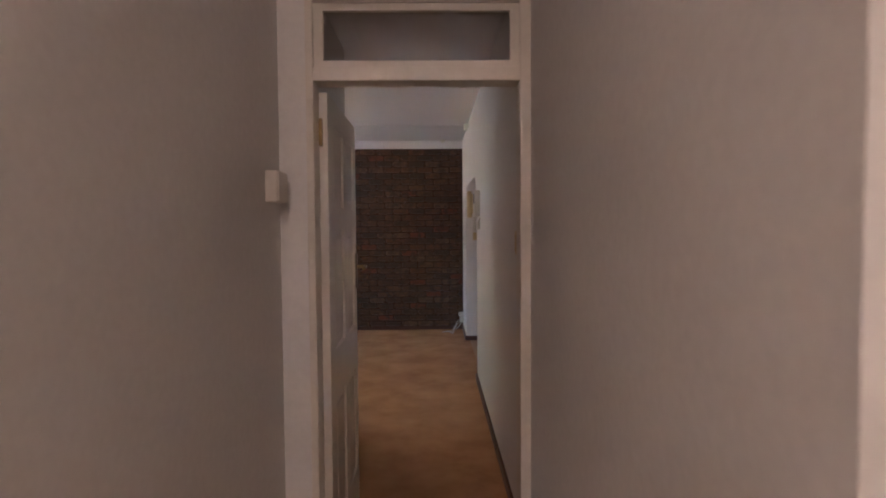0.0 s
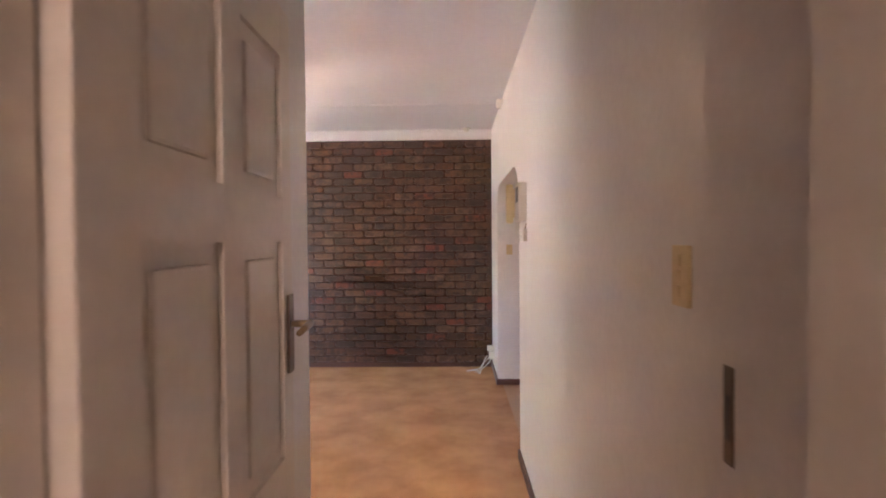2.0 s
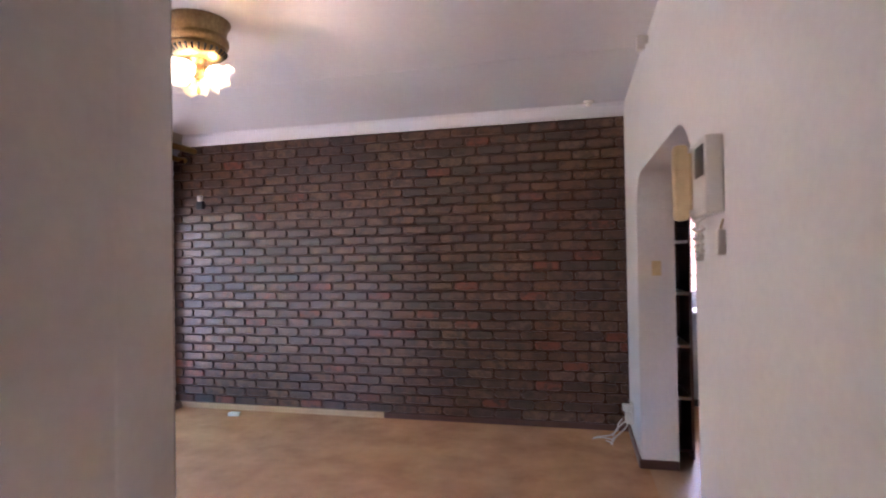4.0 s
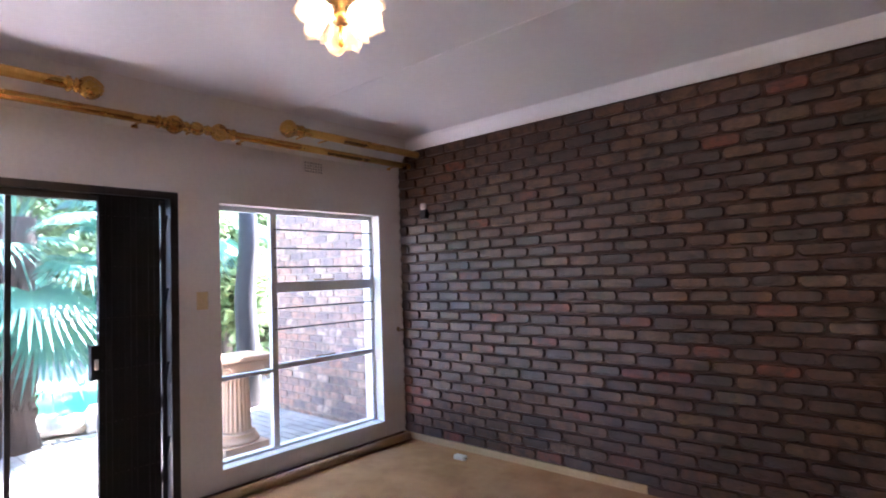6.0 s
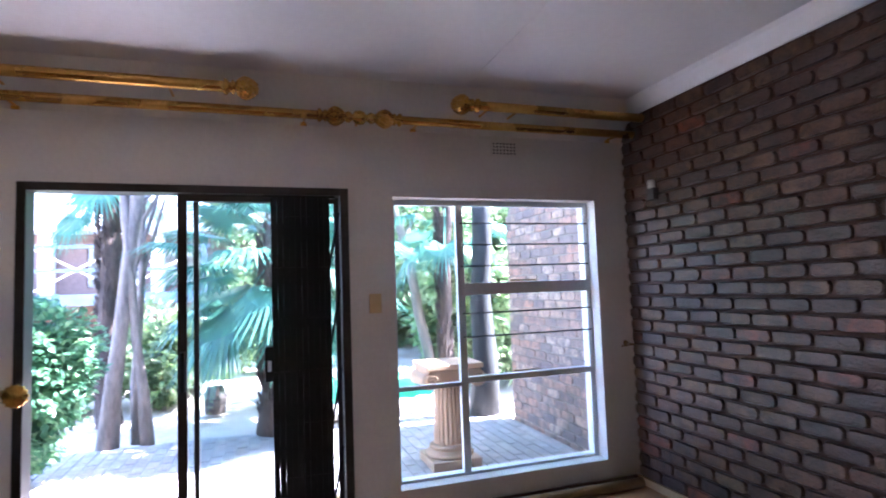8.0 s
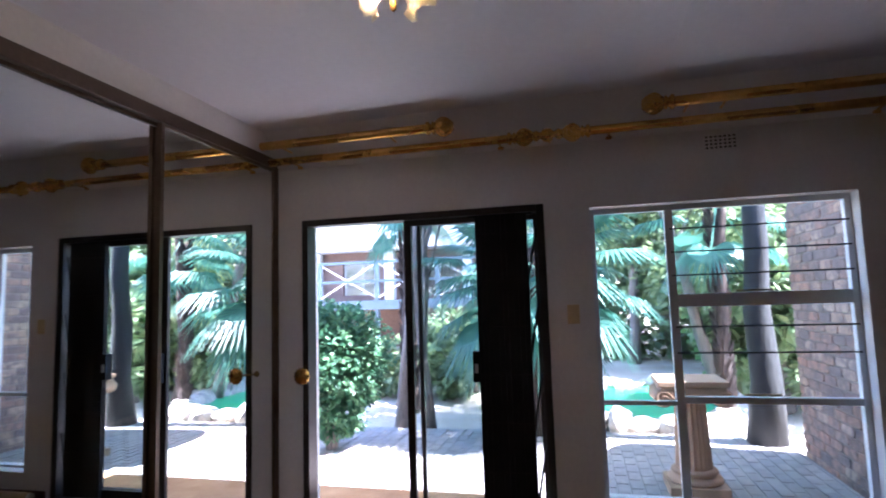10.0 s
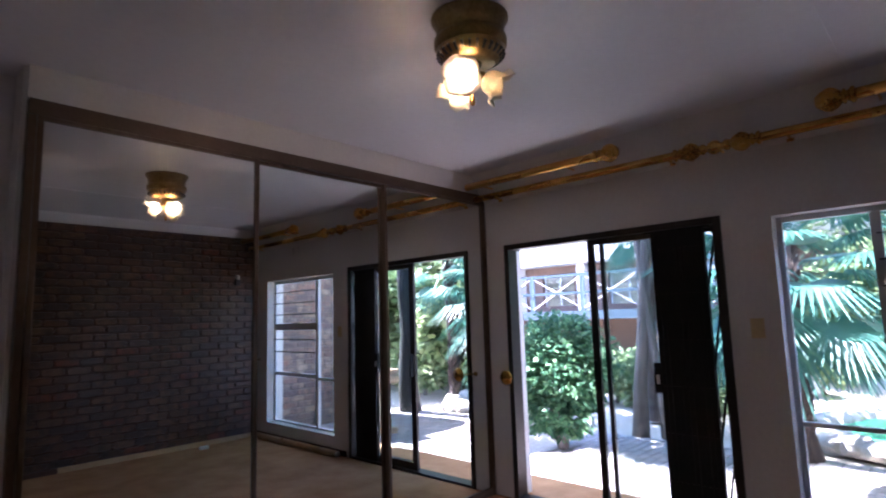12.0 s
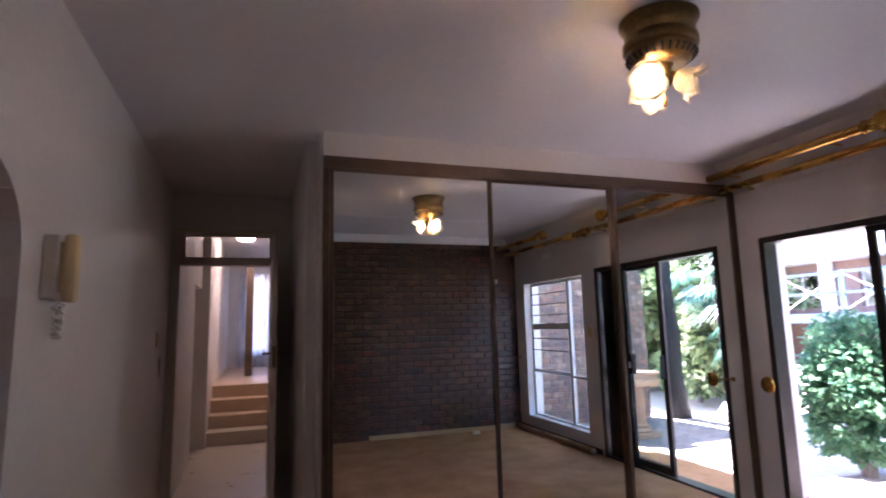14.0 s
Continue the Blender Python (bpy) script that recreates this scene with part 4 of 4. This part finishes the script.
part("abacus", bx(-0.2, 0.2, -0.225, 0.225, 0.801, 0.845, bevel=0.008), STONE, p)
for sy in (-1, 1):
    bm = lathe([(0.03, -0.19), (0.062, -0.185), (0.068, -0.16), (0.055, -0.08), (0.055, 0.08), (0.068, 0.16), (0.062, 0.185), (0.03, 0.19)], 20, Matrix.Translation((0, sy * 0.19, 0.715)) @ pose(0, 0, 0, 0, 90, 0))
    v = part("volute", bm, STONE, p, "carved scroll volute", True)
    for sx in (-1, 1):
        bm = bmesh.new()
        for i in range(20):
            a0, a1 = i * 0.5, (i + 1) * 0.5
            q = lambda a: (sx * 0.192, sy * 0.19 + (0.058 - 0.0048 * a) * math.cos(a), 0.715 + (0.058 - 0.0048 * a) * math.sin(a))
            tube(bm, q(a0), q(a1), 0.006, n=5)
        part("scroll", bm, STONE, v)


# ---- plants ----
def leaf_quad(verts, faces, c, d, up, ln, wd):
    """One pointed leaf of four triangles folded along its midrib."""
    s = d.cross(up)
    if s.length < 1e-4:
        s = d.cross(Vector((1, 0, 0)))
    s.normalize()
    n = s.cross(d)
    k = len(verts)
    verts += [tuple(c), tuple(c + d * ln * 0.45 + s * wd + n * wd * 0.3), tuple(c + d * ln), tuple(c + d * ln * 0.45 - s * wd + n * wd * 0.3)]
    faces += [(k, k + 1, k + 2), (k, k + 2, k + 3)]


def rand_dir(r):
    v = Vector((r.gauss(0, 1), r.gauss(0, 1), r.gauss(0, 1)))
    return v.normalized()


def crown_mesh(name, blobs, count, ln, wd, mat, seed, shell=0.55):
    """Leaves strewn in uneven clumps."""
    r = random.Random(seed)
    verts, faces = [], []
    for i in range(count):
        bx_, by_, bz_, rx_, ry_, rz_ = blobs[r.randrange(len(blobs))]
        d = rand_dir(r)
        q = shell + (1 - shell) * r.random()
        nz = 0.8 + 0.45 * noise.noise(Vector((d.x * 2.3 + bx_, d.y * 2.3 + by_, d.z * 2.3)))
        c = Vector((bx_ + d.x * rx_ * q * nz, by_ + d.y * ry_ * q * nz, bz_ + d.z * rz_ * q * nz))
        dd = (d + rand_dir(r) * 0.9 + Vector((0, 0, -0.25))).normalized()
        leaf_quad(verts, faces, c, dd, (Vector((0, 0, 1)) + rand_dir(r) * 0.6), ln * r.uniform(0.7, 1.3), wd * r.uniform(0.7, 1.3))
    me = bpy.data.meshes.new(name)
    me.from_pydata(verts, [], faces)
    me.materials.append(mat)
    return new(name, me)


def limb_bm(path, r0, r1, n=10, wob=0.0, seed=0):
    r = random.Random(seed)
    bm = bmesh.new()
    rings = []
    for k, p in enumerate(path):
        f = k / (len(path) - 1)
        q = Vector(path[min(k + 1, len(path) - 1)]) - Vector(path[max(k - 1, 0)])
        m = Matrix.Translation(p) @ q.to_track_quat("Z", "Y").to_matrix().to_4x4()
        rad = (r0 + (r1 - r0) * f) * (1.25 if k == 0 else 1) * r.uniform(0.94, 1.06)
        rings.append([bm.verts.new(m @ Vector((rad * math.cos(6.2832 * i / n), rad * math.sin(6.2832 * i / n), 0))) for i in range(n)])
    for a, b in zip(rings, rings[1:]):
        best = min(range(n), key=lambda s: (a[0].co - b[s].co).length)
        for i in range(n):
            bm.faces.new((a[i], a[(i + 1) % n], b[(i + 1 + best) % n], b[(i + best) % n]))
    bm.faces.new(list(reversed(rings[0])))
    bm.faces.new(rings[-1])
    return bm


def bend(x, y, z0, z1, lean, seed, n=7):
    r = random.Random(seed)
    return [(x + lean[0] * i / n + r.uniform(-0.03, 0.03), y + lean[1] * i / n + r.uniform(-0.03, 0.03), z0 + (z1 - z0) * i / n) for i in range(n + 1)]


def tree(name, label, x, y, h, r0, blobs, count, seed, lean=(0, 0), bark=BARK, ln=0.13, wd=0.035, mat=LEAF):
    t = thing(name, label, "tree")
    path = bend(x, y, GZ, h, lean, seed)
    part("trunk", limb_bm(path, r0, r0 * 0.5), bark, t, "", True)
    for i, b in enumerate(blobs[:5]):
        part("limb", limb_bm([path[3 + i % 4], ((path[5][0] + b[0]) / 2, (path[5][1] + b[1]) / 2, (path[5][2] + b[2]) / 2 + 0.1), (b[0], b[1], b[2])], r0 * 0.4, r0 * 0.12, 7), bark, t)
    c = crown_mesh("crown", blobs, count, ln, wd, mat, seed)
    c.parent = t
    return t


# round bush at the patio's edge
b = thing("round_bush", "dense round green shrub beside the patio", "bush")
for i in range(6):
    a = i * 1.05
    part("stem", limb_bm([(-5.83 + 0.03 * math.cos(a), 3.90 + 0.03 * math.sin(a), GZ), (-5.83 + 0.12 * math.cos(a), 3.90 + 0.12 * math.sin(a), 0.5), (-5.83 + 0.25 * math.cos(a), 3.90 + 0.25 * math.sin(a), 0.95)], 0.02, 0.008, 6), BARK, b)
blobs = [(-5.85, 3.97, 1.02, 0.60, 0.60, 0.52), (-5.82, 3.93, 0.78, 0.62, 0.62, 0.50), (-5.85, 3.85, 0.45, 0.46, 0.48, 0.46), (-5.8, 3.95, 0.85, 0.4, 0.4, 0.5)]
crown_mesh("crown", blobs, 15000, 0.07, 0.024, BUSHLEAF, 3, 0.75).parent = b

# three slim trunks and other trees
# crowns are out of view, spread over the patio to dapple its sun
tree("slim_tree", "slim grey trunk with a wide unseen crown dappling the patio", -6.97, 4.30, 4.2, 0.085, [(-7.2, 4.2, 4.6, 1.5, 1.5, 0.6), (-6.0, 4.6, 4.8, 1.3, 1.3, 0.5), (-5.6, 5.6, 4.9, 1.2, 1.2, 0.4)], 3000, 11, (0.05, 0.42), ln=0.16, wd=0.05)
tree("slim_tree", "slim grey trunk with a thin unseen crown shading the patio", -7.2, 4.52, 4.0, 0.05, [(-7.6, 5.6, 4.5, 1.4, 1.5, 0.6), (-6.2, 6.6, 4.9, 1.3, 1.3, 0.5)], 2200, 12, (-0.1, 0.05), ln=0.16, wd=0.05)
tree("slim_tree", "slim grey trunk leaning towards its neighbour", -6.93, 4.66, 3.9, 0.055, [(-6.9, 5.8, 4.4, 0.9, 0.9, 0.6), (-8.3, 6.5, 4.6, 1.3, 1.3, 0.6)], 2000, 13, (0.0, -0.30), ln=0.16, wd=0.05)
tree("dark_tree", "dark straight tree trunk close to the wing wall", -6.62, 8.22, 4.6, 0.15, [(-6.7, 8.3, 4.6, 1.1, 1.1, 0.7), (-7.3, 7.6, 4.3, 0.7, 0.7, 0.5)], 2200, 14, (0.1, 0.05), DARKTRUNK)
tree("leaning_tree", "slim leaning garden tree trunk", -8.6, 8.3, 3.8, 0.09, [(-9.0, 7.4, 3.6, 1.2, 1.2, 0.8), (-8.9, 8.6, 2.6, 0.9, 0.9, 0.7)], 3000, 15, (0.1, -0.9), BARK)
rt = random.Random(77)
for i, (x, y, h, s) in enumerate(((-11.5, 9.5, 4.0, 1.9), (-12.5, 12.0, 4.5, 2.2), (-10.0, 12.2, 4.2, 1.8), (-13.8, 7.6, 5.0, 1.9), (-9.2, 10.4, 2.4, 1.3), (-16, 10.5, 5.5, 2.6), (-10.2, 15.0, 4.5, 2.3),
                                  (-8.2, 12.0, 3.2, 1.5), (-17, 5.8, 5.6, 2.0), (-8.6, 9.0, 1.6, 0.9))):
    bl = [(x + rt.uniform(-1, 1) * s * 0.6, y + rt.uniform(-1, 1) * s * 0.6, h * rt.uniform(0.35, 1.0), s * rt.uniform(0.4, 0.7), s * rt.uniform(0.4, 0.7), s * rt.uniform(0.35, 0.6)) for _ in range(9)]
    tree("garden_tree", "leafy sunlit garden tree behind the lawn", x, y, h, 0.12, bl, 5200, 100 + i, (rt.uniform(-.3, .3), rt.uniform(-.3, .3)), ln=0.19, wd=0.06)

for i in range(22):
    x, y = -8.3 - rt.random() * 4.5, 8.6 + 5.5 * rt.random()
    if i > 13:
        x, y = -9.0 - 3.0 * rt.random(), 2.0 + 3.6 * rt.random()
    s = rt.uniform(0.45, 0.8)
    bl = [(x + rt.uniform(-.4, .4), y + rt.uniform(-.4, .4), s * rt.uniform(0.3, 1.3), s * 0.7, s * 0.7, s * 0.6) for _ in range(5)]
    tree("shrub", "leafy green garden shrub", x, y, s, 0.04, bl, 1500, 300 + i, ln=0.14, wd=0.045)
for i, (x, y, h) in enumerate(((-14.5, 13, 6.5), (-19, 9, 8), (-18, 14, 8), (-12, 18, 7), (-8.5, 17, 6), (-17, -8, 7))):
    bl = [(x + rt.uniform(-2.2, 2.2), y + rt.uniform(-2.2, 2.2), h * rt.uniform(0.1, 0.95), 1.5, 1.5, 1.2) for _ in range(16)]
    tree("tall_tree", "tall pale leafy tree at the back of the garden", x, y, h, 0.2, bl, 6000, 400 + i, ln=0.32, wd=0.11)

for i in range(7):
    y0 = 5.9 + 1.9 * i
    bl = [(-15.5 + rt.uniform(-.8, .8), y0 + rt.uniform(-1, 1), rt.uniform(0.2, 2.6), 0.9, 1.0, 0.8) for _ in range(9)]
    tree("hedge_shrub", "tall leafy hedge shrub at the garden boundary", -15.5, y0, 1.8, 0.06, bl, 3200, 500 + i, ln=0.24, wd=0.085)


def fan_leaf(verts, faces, base, d, length, rad, r, drop):
    """A palmate leaf: blades fanned from the tip of its stalk."""
    d = d.normalized()
    s = d.cross(Vector((0, 0, 1)))
    s = s.normalized() if s.length > 1e-3 else Vector((1, 0, 0))
    n = s.cross(d).normalized()
    hub = base + d * length + Vector((0, 0, -drop * length * 0.3))
    k = len(verts)
    w = s * 0.008
    verts += [tuple(base - w), tuple(base + w), tuple(hub + w), tuple(hub - w)]
    faces.append((k, k + 1, k + 2, k + 3))
    for i in range(38):
        a = radians(-125 + 250 * i / 37)
        e = d * math.cos(a) + s * math.sin(a)
        ln = rad * (0.75 + 0.25 * math.cos(a)) * r.uniform(0.92, 1.05)
        tip = hub + e * ln + Vector((0, 0, -drop * ln * 0.45)) + n * 0.02 * (i % 2)
        mid = hub + e * ln * 0.55 + n * 0.02
        t = (s * math.cos(a) - d * math.sin(a)) * rad * 0.032
        k = len(verts)
        verts += [tuple(hub), tuple(mid + t), tuple(tip), tuple(mid - t)]
        faces.append((k, k + 1, k + 2, k + 3))


def palm(x, y, h, r0, count, seed, label, zlow=0.45, size=1.0):
    t = thing("fan_palm", label, "palm tree", at=(0, 0, 0))
    path = bend(x, y, GZ, h, (0.08, 0.05), seed)
    part("trunk", limb_bm(path, r0, r0 * 0.8, 14), PALMBARK, t)
    r = random.Random(seed)
    bm = bmesh.new()
    for i in range(420):
        a, z = r.uniform(0, 6.28), r.uniform(0.1, h)
        b0 = Vector((x + r0 * 0.85 * math.cos(a), y + r0 * 0.85 * math.sin(a), z))
        tube(bm, b0, b0 + Vector((0.06 * math.cos(a), 0.06 * math.sin(a), 0.12)), 0.024, 0.005, 4)
    tagged(part("leaf_bases", bm, PALMBARK, t), kind="stuff")
    for i in range(count):
        a = i * 2.4 + r.uniform(-.2, .2)
        el = 1.2 - 2.2 * i / count
        d = Vector((math.cos(a) * math.cos(el), math.sin(a) * math.cos(el), math.sin(el)))
        verts, faces = [], []
        fan_leaf(verts, faces, Vector((x + 0.06, y + 0.04, h - 0.05 - 0.2 * i / count)), d, size * r.uniform(0.55, 0.85), size * r.uniform(0.5, 0.65), r, 0.35 + 0.5 * i / count)
        me = bpy.data.meshes.new("frond")
        me.from_pydata(verts, [], faces)
        me.materials.append(PALMLEAF)
        new("frond", me).parent = t
    return t


palm(-6.86, 5.95, 2.15, 0.205, 46, 21, "fan palm with a dark shaggy trunk beside the patio", size=1.15)
palm(-7.6, 8.1, 2.75, 0.075, 16, 22, "taller fan palm behind the patio", size=1.0)
palm(-8.3, 4.0, 3.3, 0.12, 16, 23, "tall fan palm at the far side of the garden", size=0.9)

# cycad
t = thing("cycad", "yellow-green cycad with feathery arching fronds", "plant")
part("stump", lathe([(0.12, GZ), (0.14, 0.1), (0.10, 0.25)], 12, Matrix.Translation((-8.4, 5.2, 0))), PALMBARK, t)
r = random.Random(31)
for i in range(22):
    a, el = i * 2.4, r.uniform(0.5, 1.3)
    verts, faces = [], []
    prev = Vector((-8.4, 5.2, 0.25))
    hd = Vector((math.cos(a), math.sin(a), 0))
    for k in range(16):
        e = el - 0.085 * k
        stp = (hd * math.cos(e) + Vector((0, 0, math.sin(e)))) * 0.085
        nx = prev + stp
        s = stp.cross(Vector((0, 0, 1))).normalized()
        for sg in (-1, 1):
            leaf_quad(verts, faces, nx, (s * sg + stp.normalized() * 0.6).normalized(), Vector((0, 0, 1)), 0.20 * (1 - k / 20), 0.012)
        prev = nx
    me = bpy.data.meshes.new("frond")
    me.from_pydata(verts, [], faces)
    me.materials.append(CYCAD)
    fr = new("frond", me)
    fr.parent = t
    tagged(fr, kind="stuff")

# pool with rock edge
bm = bmesh.new()
ring = [bm.verts.new((-8.75 + 1.3 * math.cos(a) * (1 + 0.12 * math.sin(3 * a)), 7.15 + 1.2 * math.sin(a) * (1 + 0.1 * math.cos(2 * a)), GZ + 0.06)) for a in [i * math.pi / 20 for i in range(40)]]
bm.faces.new(ring)
pool = tagged(obj("pool", bm, POOL), "bright green garden pool", "pool", kind="structure")
rr = random.Random(9)
for i in range(34):
    a = i * 2 * math.pi / 34
    bm = bmesh.new()
    bmesh.ops.create_icosphere(bm, subdivisions=2, radius=1)
    sx, sy, sz = rr.uniform(.16, .3), rr.uniform(.16, .28), rr.uniform(.1, .2)
    for v in bm.verts:
        v.co *= 1 + 0.3 * noise.noise(v.co * 1.6 + Vector((i * 3.1, 0, 0)))
        v.co = Vector((v.co.x * sx, v.co.y * sy, v.co.z * sz))
    o = tagged(obj("rock", bm, ROCK), "grey weathered rock edging the pool", "rock", "pool edge rocks")
    o.location = (-8.75 + 1.48 * math.cos(a) * (1 + 0.12 * math.sin(3 * a)), 7.15 + 1.36 * math.sin(a) * (1 + 0.1 * math.cos(2 * a)), GZ + 0.05)

# ---- neighbouring house with a raised deck ----
h = thing("neighbour_house", "brick house with a raised timber deck beyond the garden", "house", at=(-17.5, 1.0, GZ + 0.14))
bm = box(bmesh.new(), -0.25, 0, -13, 4.4, 0, 1.7)
box(bm, -0.25, 0, -13, 4.4, 2.85, 3.12)
ARCH = [-12 + 2.6 * i for i in range(6)] + [2.6]
edge = [-13] + [e for y in ARCH for e in (y - 0.65, y + 0.65)] + [4.4]
for y0, y1 in zip(edge[::2], edge[1::2]):
    box(bm, -0.25, 0, y0, y1, 1.7, 2.85)
part("wall", bm, FARBRICK, h)
part("plinth", bx(-3.2, 0.02, -13, 4.4, -0.15, 0.0), CEMENT, h)
part("roof", bx(-4, 0.9, -13.6, 4.9, 3.12, 3.9), ROOF, h)
part("back_wall", bx(-3.2, -3.0, -13, 4.4, 0, 3.12), PLASTER, h)
for y in ARCH:
    wv = part("window", box(box(box(bmesh.new(), -0.2, -0.16, y - 0.65, y - 0.60, 1.7, 2.85), -0.2, -0.16, y + 0.60, y + 0.65, 1.7, 2.85), -0.2, -0.16, y - 0.02, y + 0.02, 1.7, 2.85), STEELW, h)
    part("pane", bx(-0.19, -0.18, y - 0.6, y + 0.6, 1.7, 2.85), GLASS, wv)
for y in ARCH[:-1]:
    part("column", bx(0.05, 0.33, y + 0.95, y + 1.25, 1.5, 3.12, bevel=0.01), PLASTER, h, "white painted verandah column")
dk = part("deck", bx(0.02, 2.4, -13, 3.6, 1.24, 1.5), DECKWOOD, h)
yy = [3.45 - 1.8 * i for i in range(10)]
for y in yy:
    part("deck_post", bx(2.25, 2.37, y - 0.06, y + 0.06, -0.15, 2.65), DECKWOOD, h)
for z in (2.05, 2.6):
    part("deck_rail", bx(2.28, 2.34, -13, 3.6, z - 0.04, z + 0.04), DECKWOOD, h)
for a, b in zip(yy, yy[1:]):
    part("cross_brace", tube(tube(bmesh.new(), (2.3, a, 1.55), (2.3, b, 2.58), 0.018, n=6), (2.32, a, 2.58), (2.32, b, 1.55), 0.02, n=6), ROOF, h)


# ---- bricks, last ----
def brick_mesh(name, ln, ht, dp, seed, mat):
    """A worn brick face with cut corners and a rounded front edge; it fills x 0..ln, z 0..ht, front at y = -dp."""
    r = random.Random(seed)
    c = min(0.022, ln * 0.3)
    d = c * 0.3
    out = [(c, 0), (ln - c, 0), (ln - d, d), (ln, c), (ln, ht - c), (ln - d, ht - d), (ln - c, ht), (c, ht), (d, ht - d), (0, ht - c), (0, c), (d, d)]
    out = [(x + r.uniform(-.003, .003), z + r.uniform(-.003, .003)) for x, z in out]
    n = len(out)
    cx, cz = ln / 2, ht / 2
    v, f = [], []
    for x, z in out:
        v.append((x, 0, z))
    for x, z in out:
        v.append((x, -dp * 0.55, z))
    for x, z in out:
        v.append((cx + (x - cx) * 0.955, -dp * r.uniform(0.90, 1.06), cz + (z - cz) * 0.86))
    for a in (0, n):
        for i in range(n):
            j = (i + 1) % n
            f.append((a + i, a + j, a + n + j, a + n + i))
    f.append(tuple(range(2 * n, 3 * n)))
    me = bpy.data.meshes.new(name)
    me.from_pydata(v, [], f)
    me.materials.append(mat)
    return me


def lay_bricks(parent, xa, xb, yface, z0, courses, ch, bl, jt, mat, inside, single, seed, dp, depth_sd):
    """Stretcher bond from xa to xb; those for which single(x) holds are pieces of their own, the rest one mesh."""
    r = random.Random(seed)
    full = [brick_mesh("brick", bl - jt, ch - jt, dp, seed * 10 + i, mat) for i in range(5)]
    cut = {}
    rest_v, rest_f = [], []
    for c in range(courses):
        z = z0 + c * ch
        x = xa - (bl / 2 if c % 2 else 0)
        while x < xb - 0.03:
            a, b = max(x, xa), min(x + bl - jt, xb)
            if b - a > 0.04 and inside((a + b) / 2, z + ch / 2):
                ln = round(b - a, 3)
                if abs(ln - (bl - jt)) < 0.002:
                    me = full[r.randrange(5)]
                else:
                    if ln not in cut:
                        cut[ln] = brick_mesh("brick", ln, ch - jt, dp, 7, mat)
                    me = cut[ln]
                off = (a + r.uniform(-.003, .003), yface + r.uniform(-depth_sd, depth_sd), z + r.uniform(-.003, .003))
                if single((a + b) / 2):
                    o = new("brick", me)
                    o.location = off
                    o.parent = parent
                else:
                    k = len(rest_v)
                    rest_v += [(p.co.x + off[0], p.co.y + off[1], p.co.z + off[2]) for p in me.vertices]
                    rest_f += [tuple(k + q for q in p.vertices) for p in me.polygons]
            x += bl
    if rest_v:
        me = bpy.data.meshes.new("bricks")
        me.from_pydata(rest_v, [], rest_f)
        me.materials.append(mat)
        o = new("bricks", me)
        o.parent = parent
        tagged(o, kind="stuff")


lay_bricks(wall_north, WX + 0.003, RX - 0.003, BY + 0.013, 0.055, 30, 0.0852, 0.232, 0.015, BRICK, lambda x, z: z < CZ - 0.05, lambda x: x < -1.78, 5, 0.020, 0.004)
lay_bricks(wing, XW0 + 0.003, XW1 - 0.003, 8.446, GZ + 0.01, 31, 0.0852, 0.232, 0.012, BRICKX,
           lambda x, z: z < WT - 0.03 and (x > XW0 + WR or z < WT - WR or (x - XW0 - WR) ** 2 + (z - WT + WR) ** 2 < (WR - 0.03) ** 2), lambda x: True, 6, 0.012, 0.003)
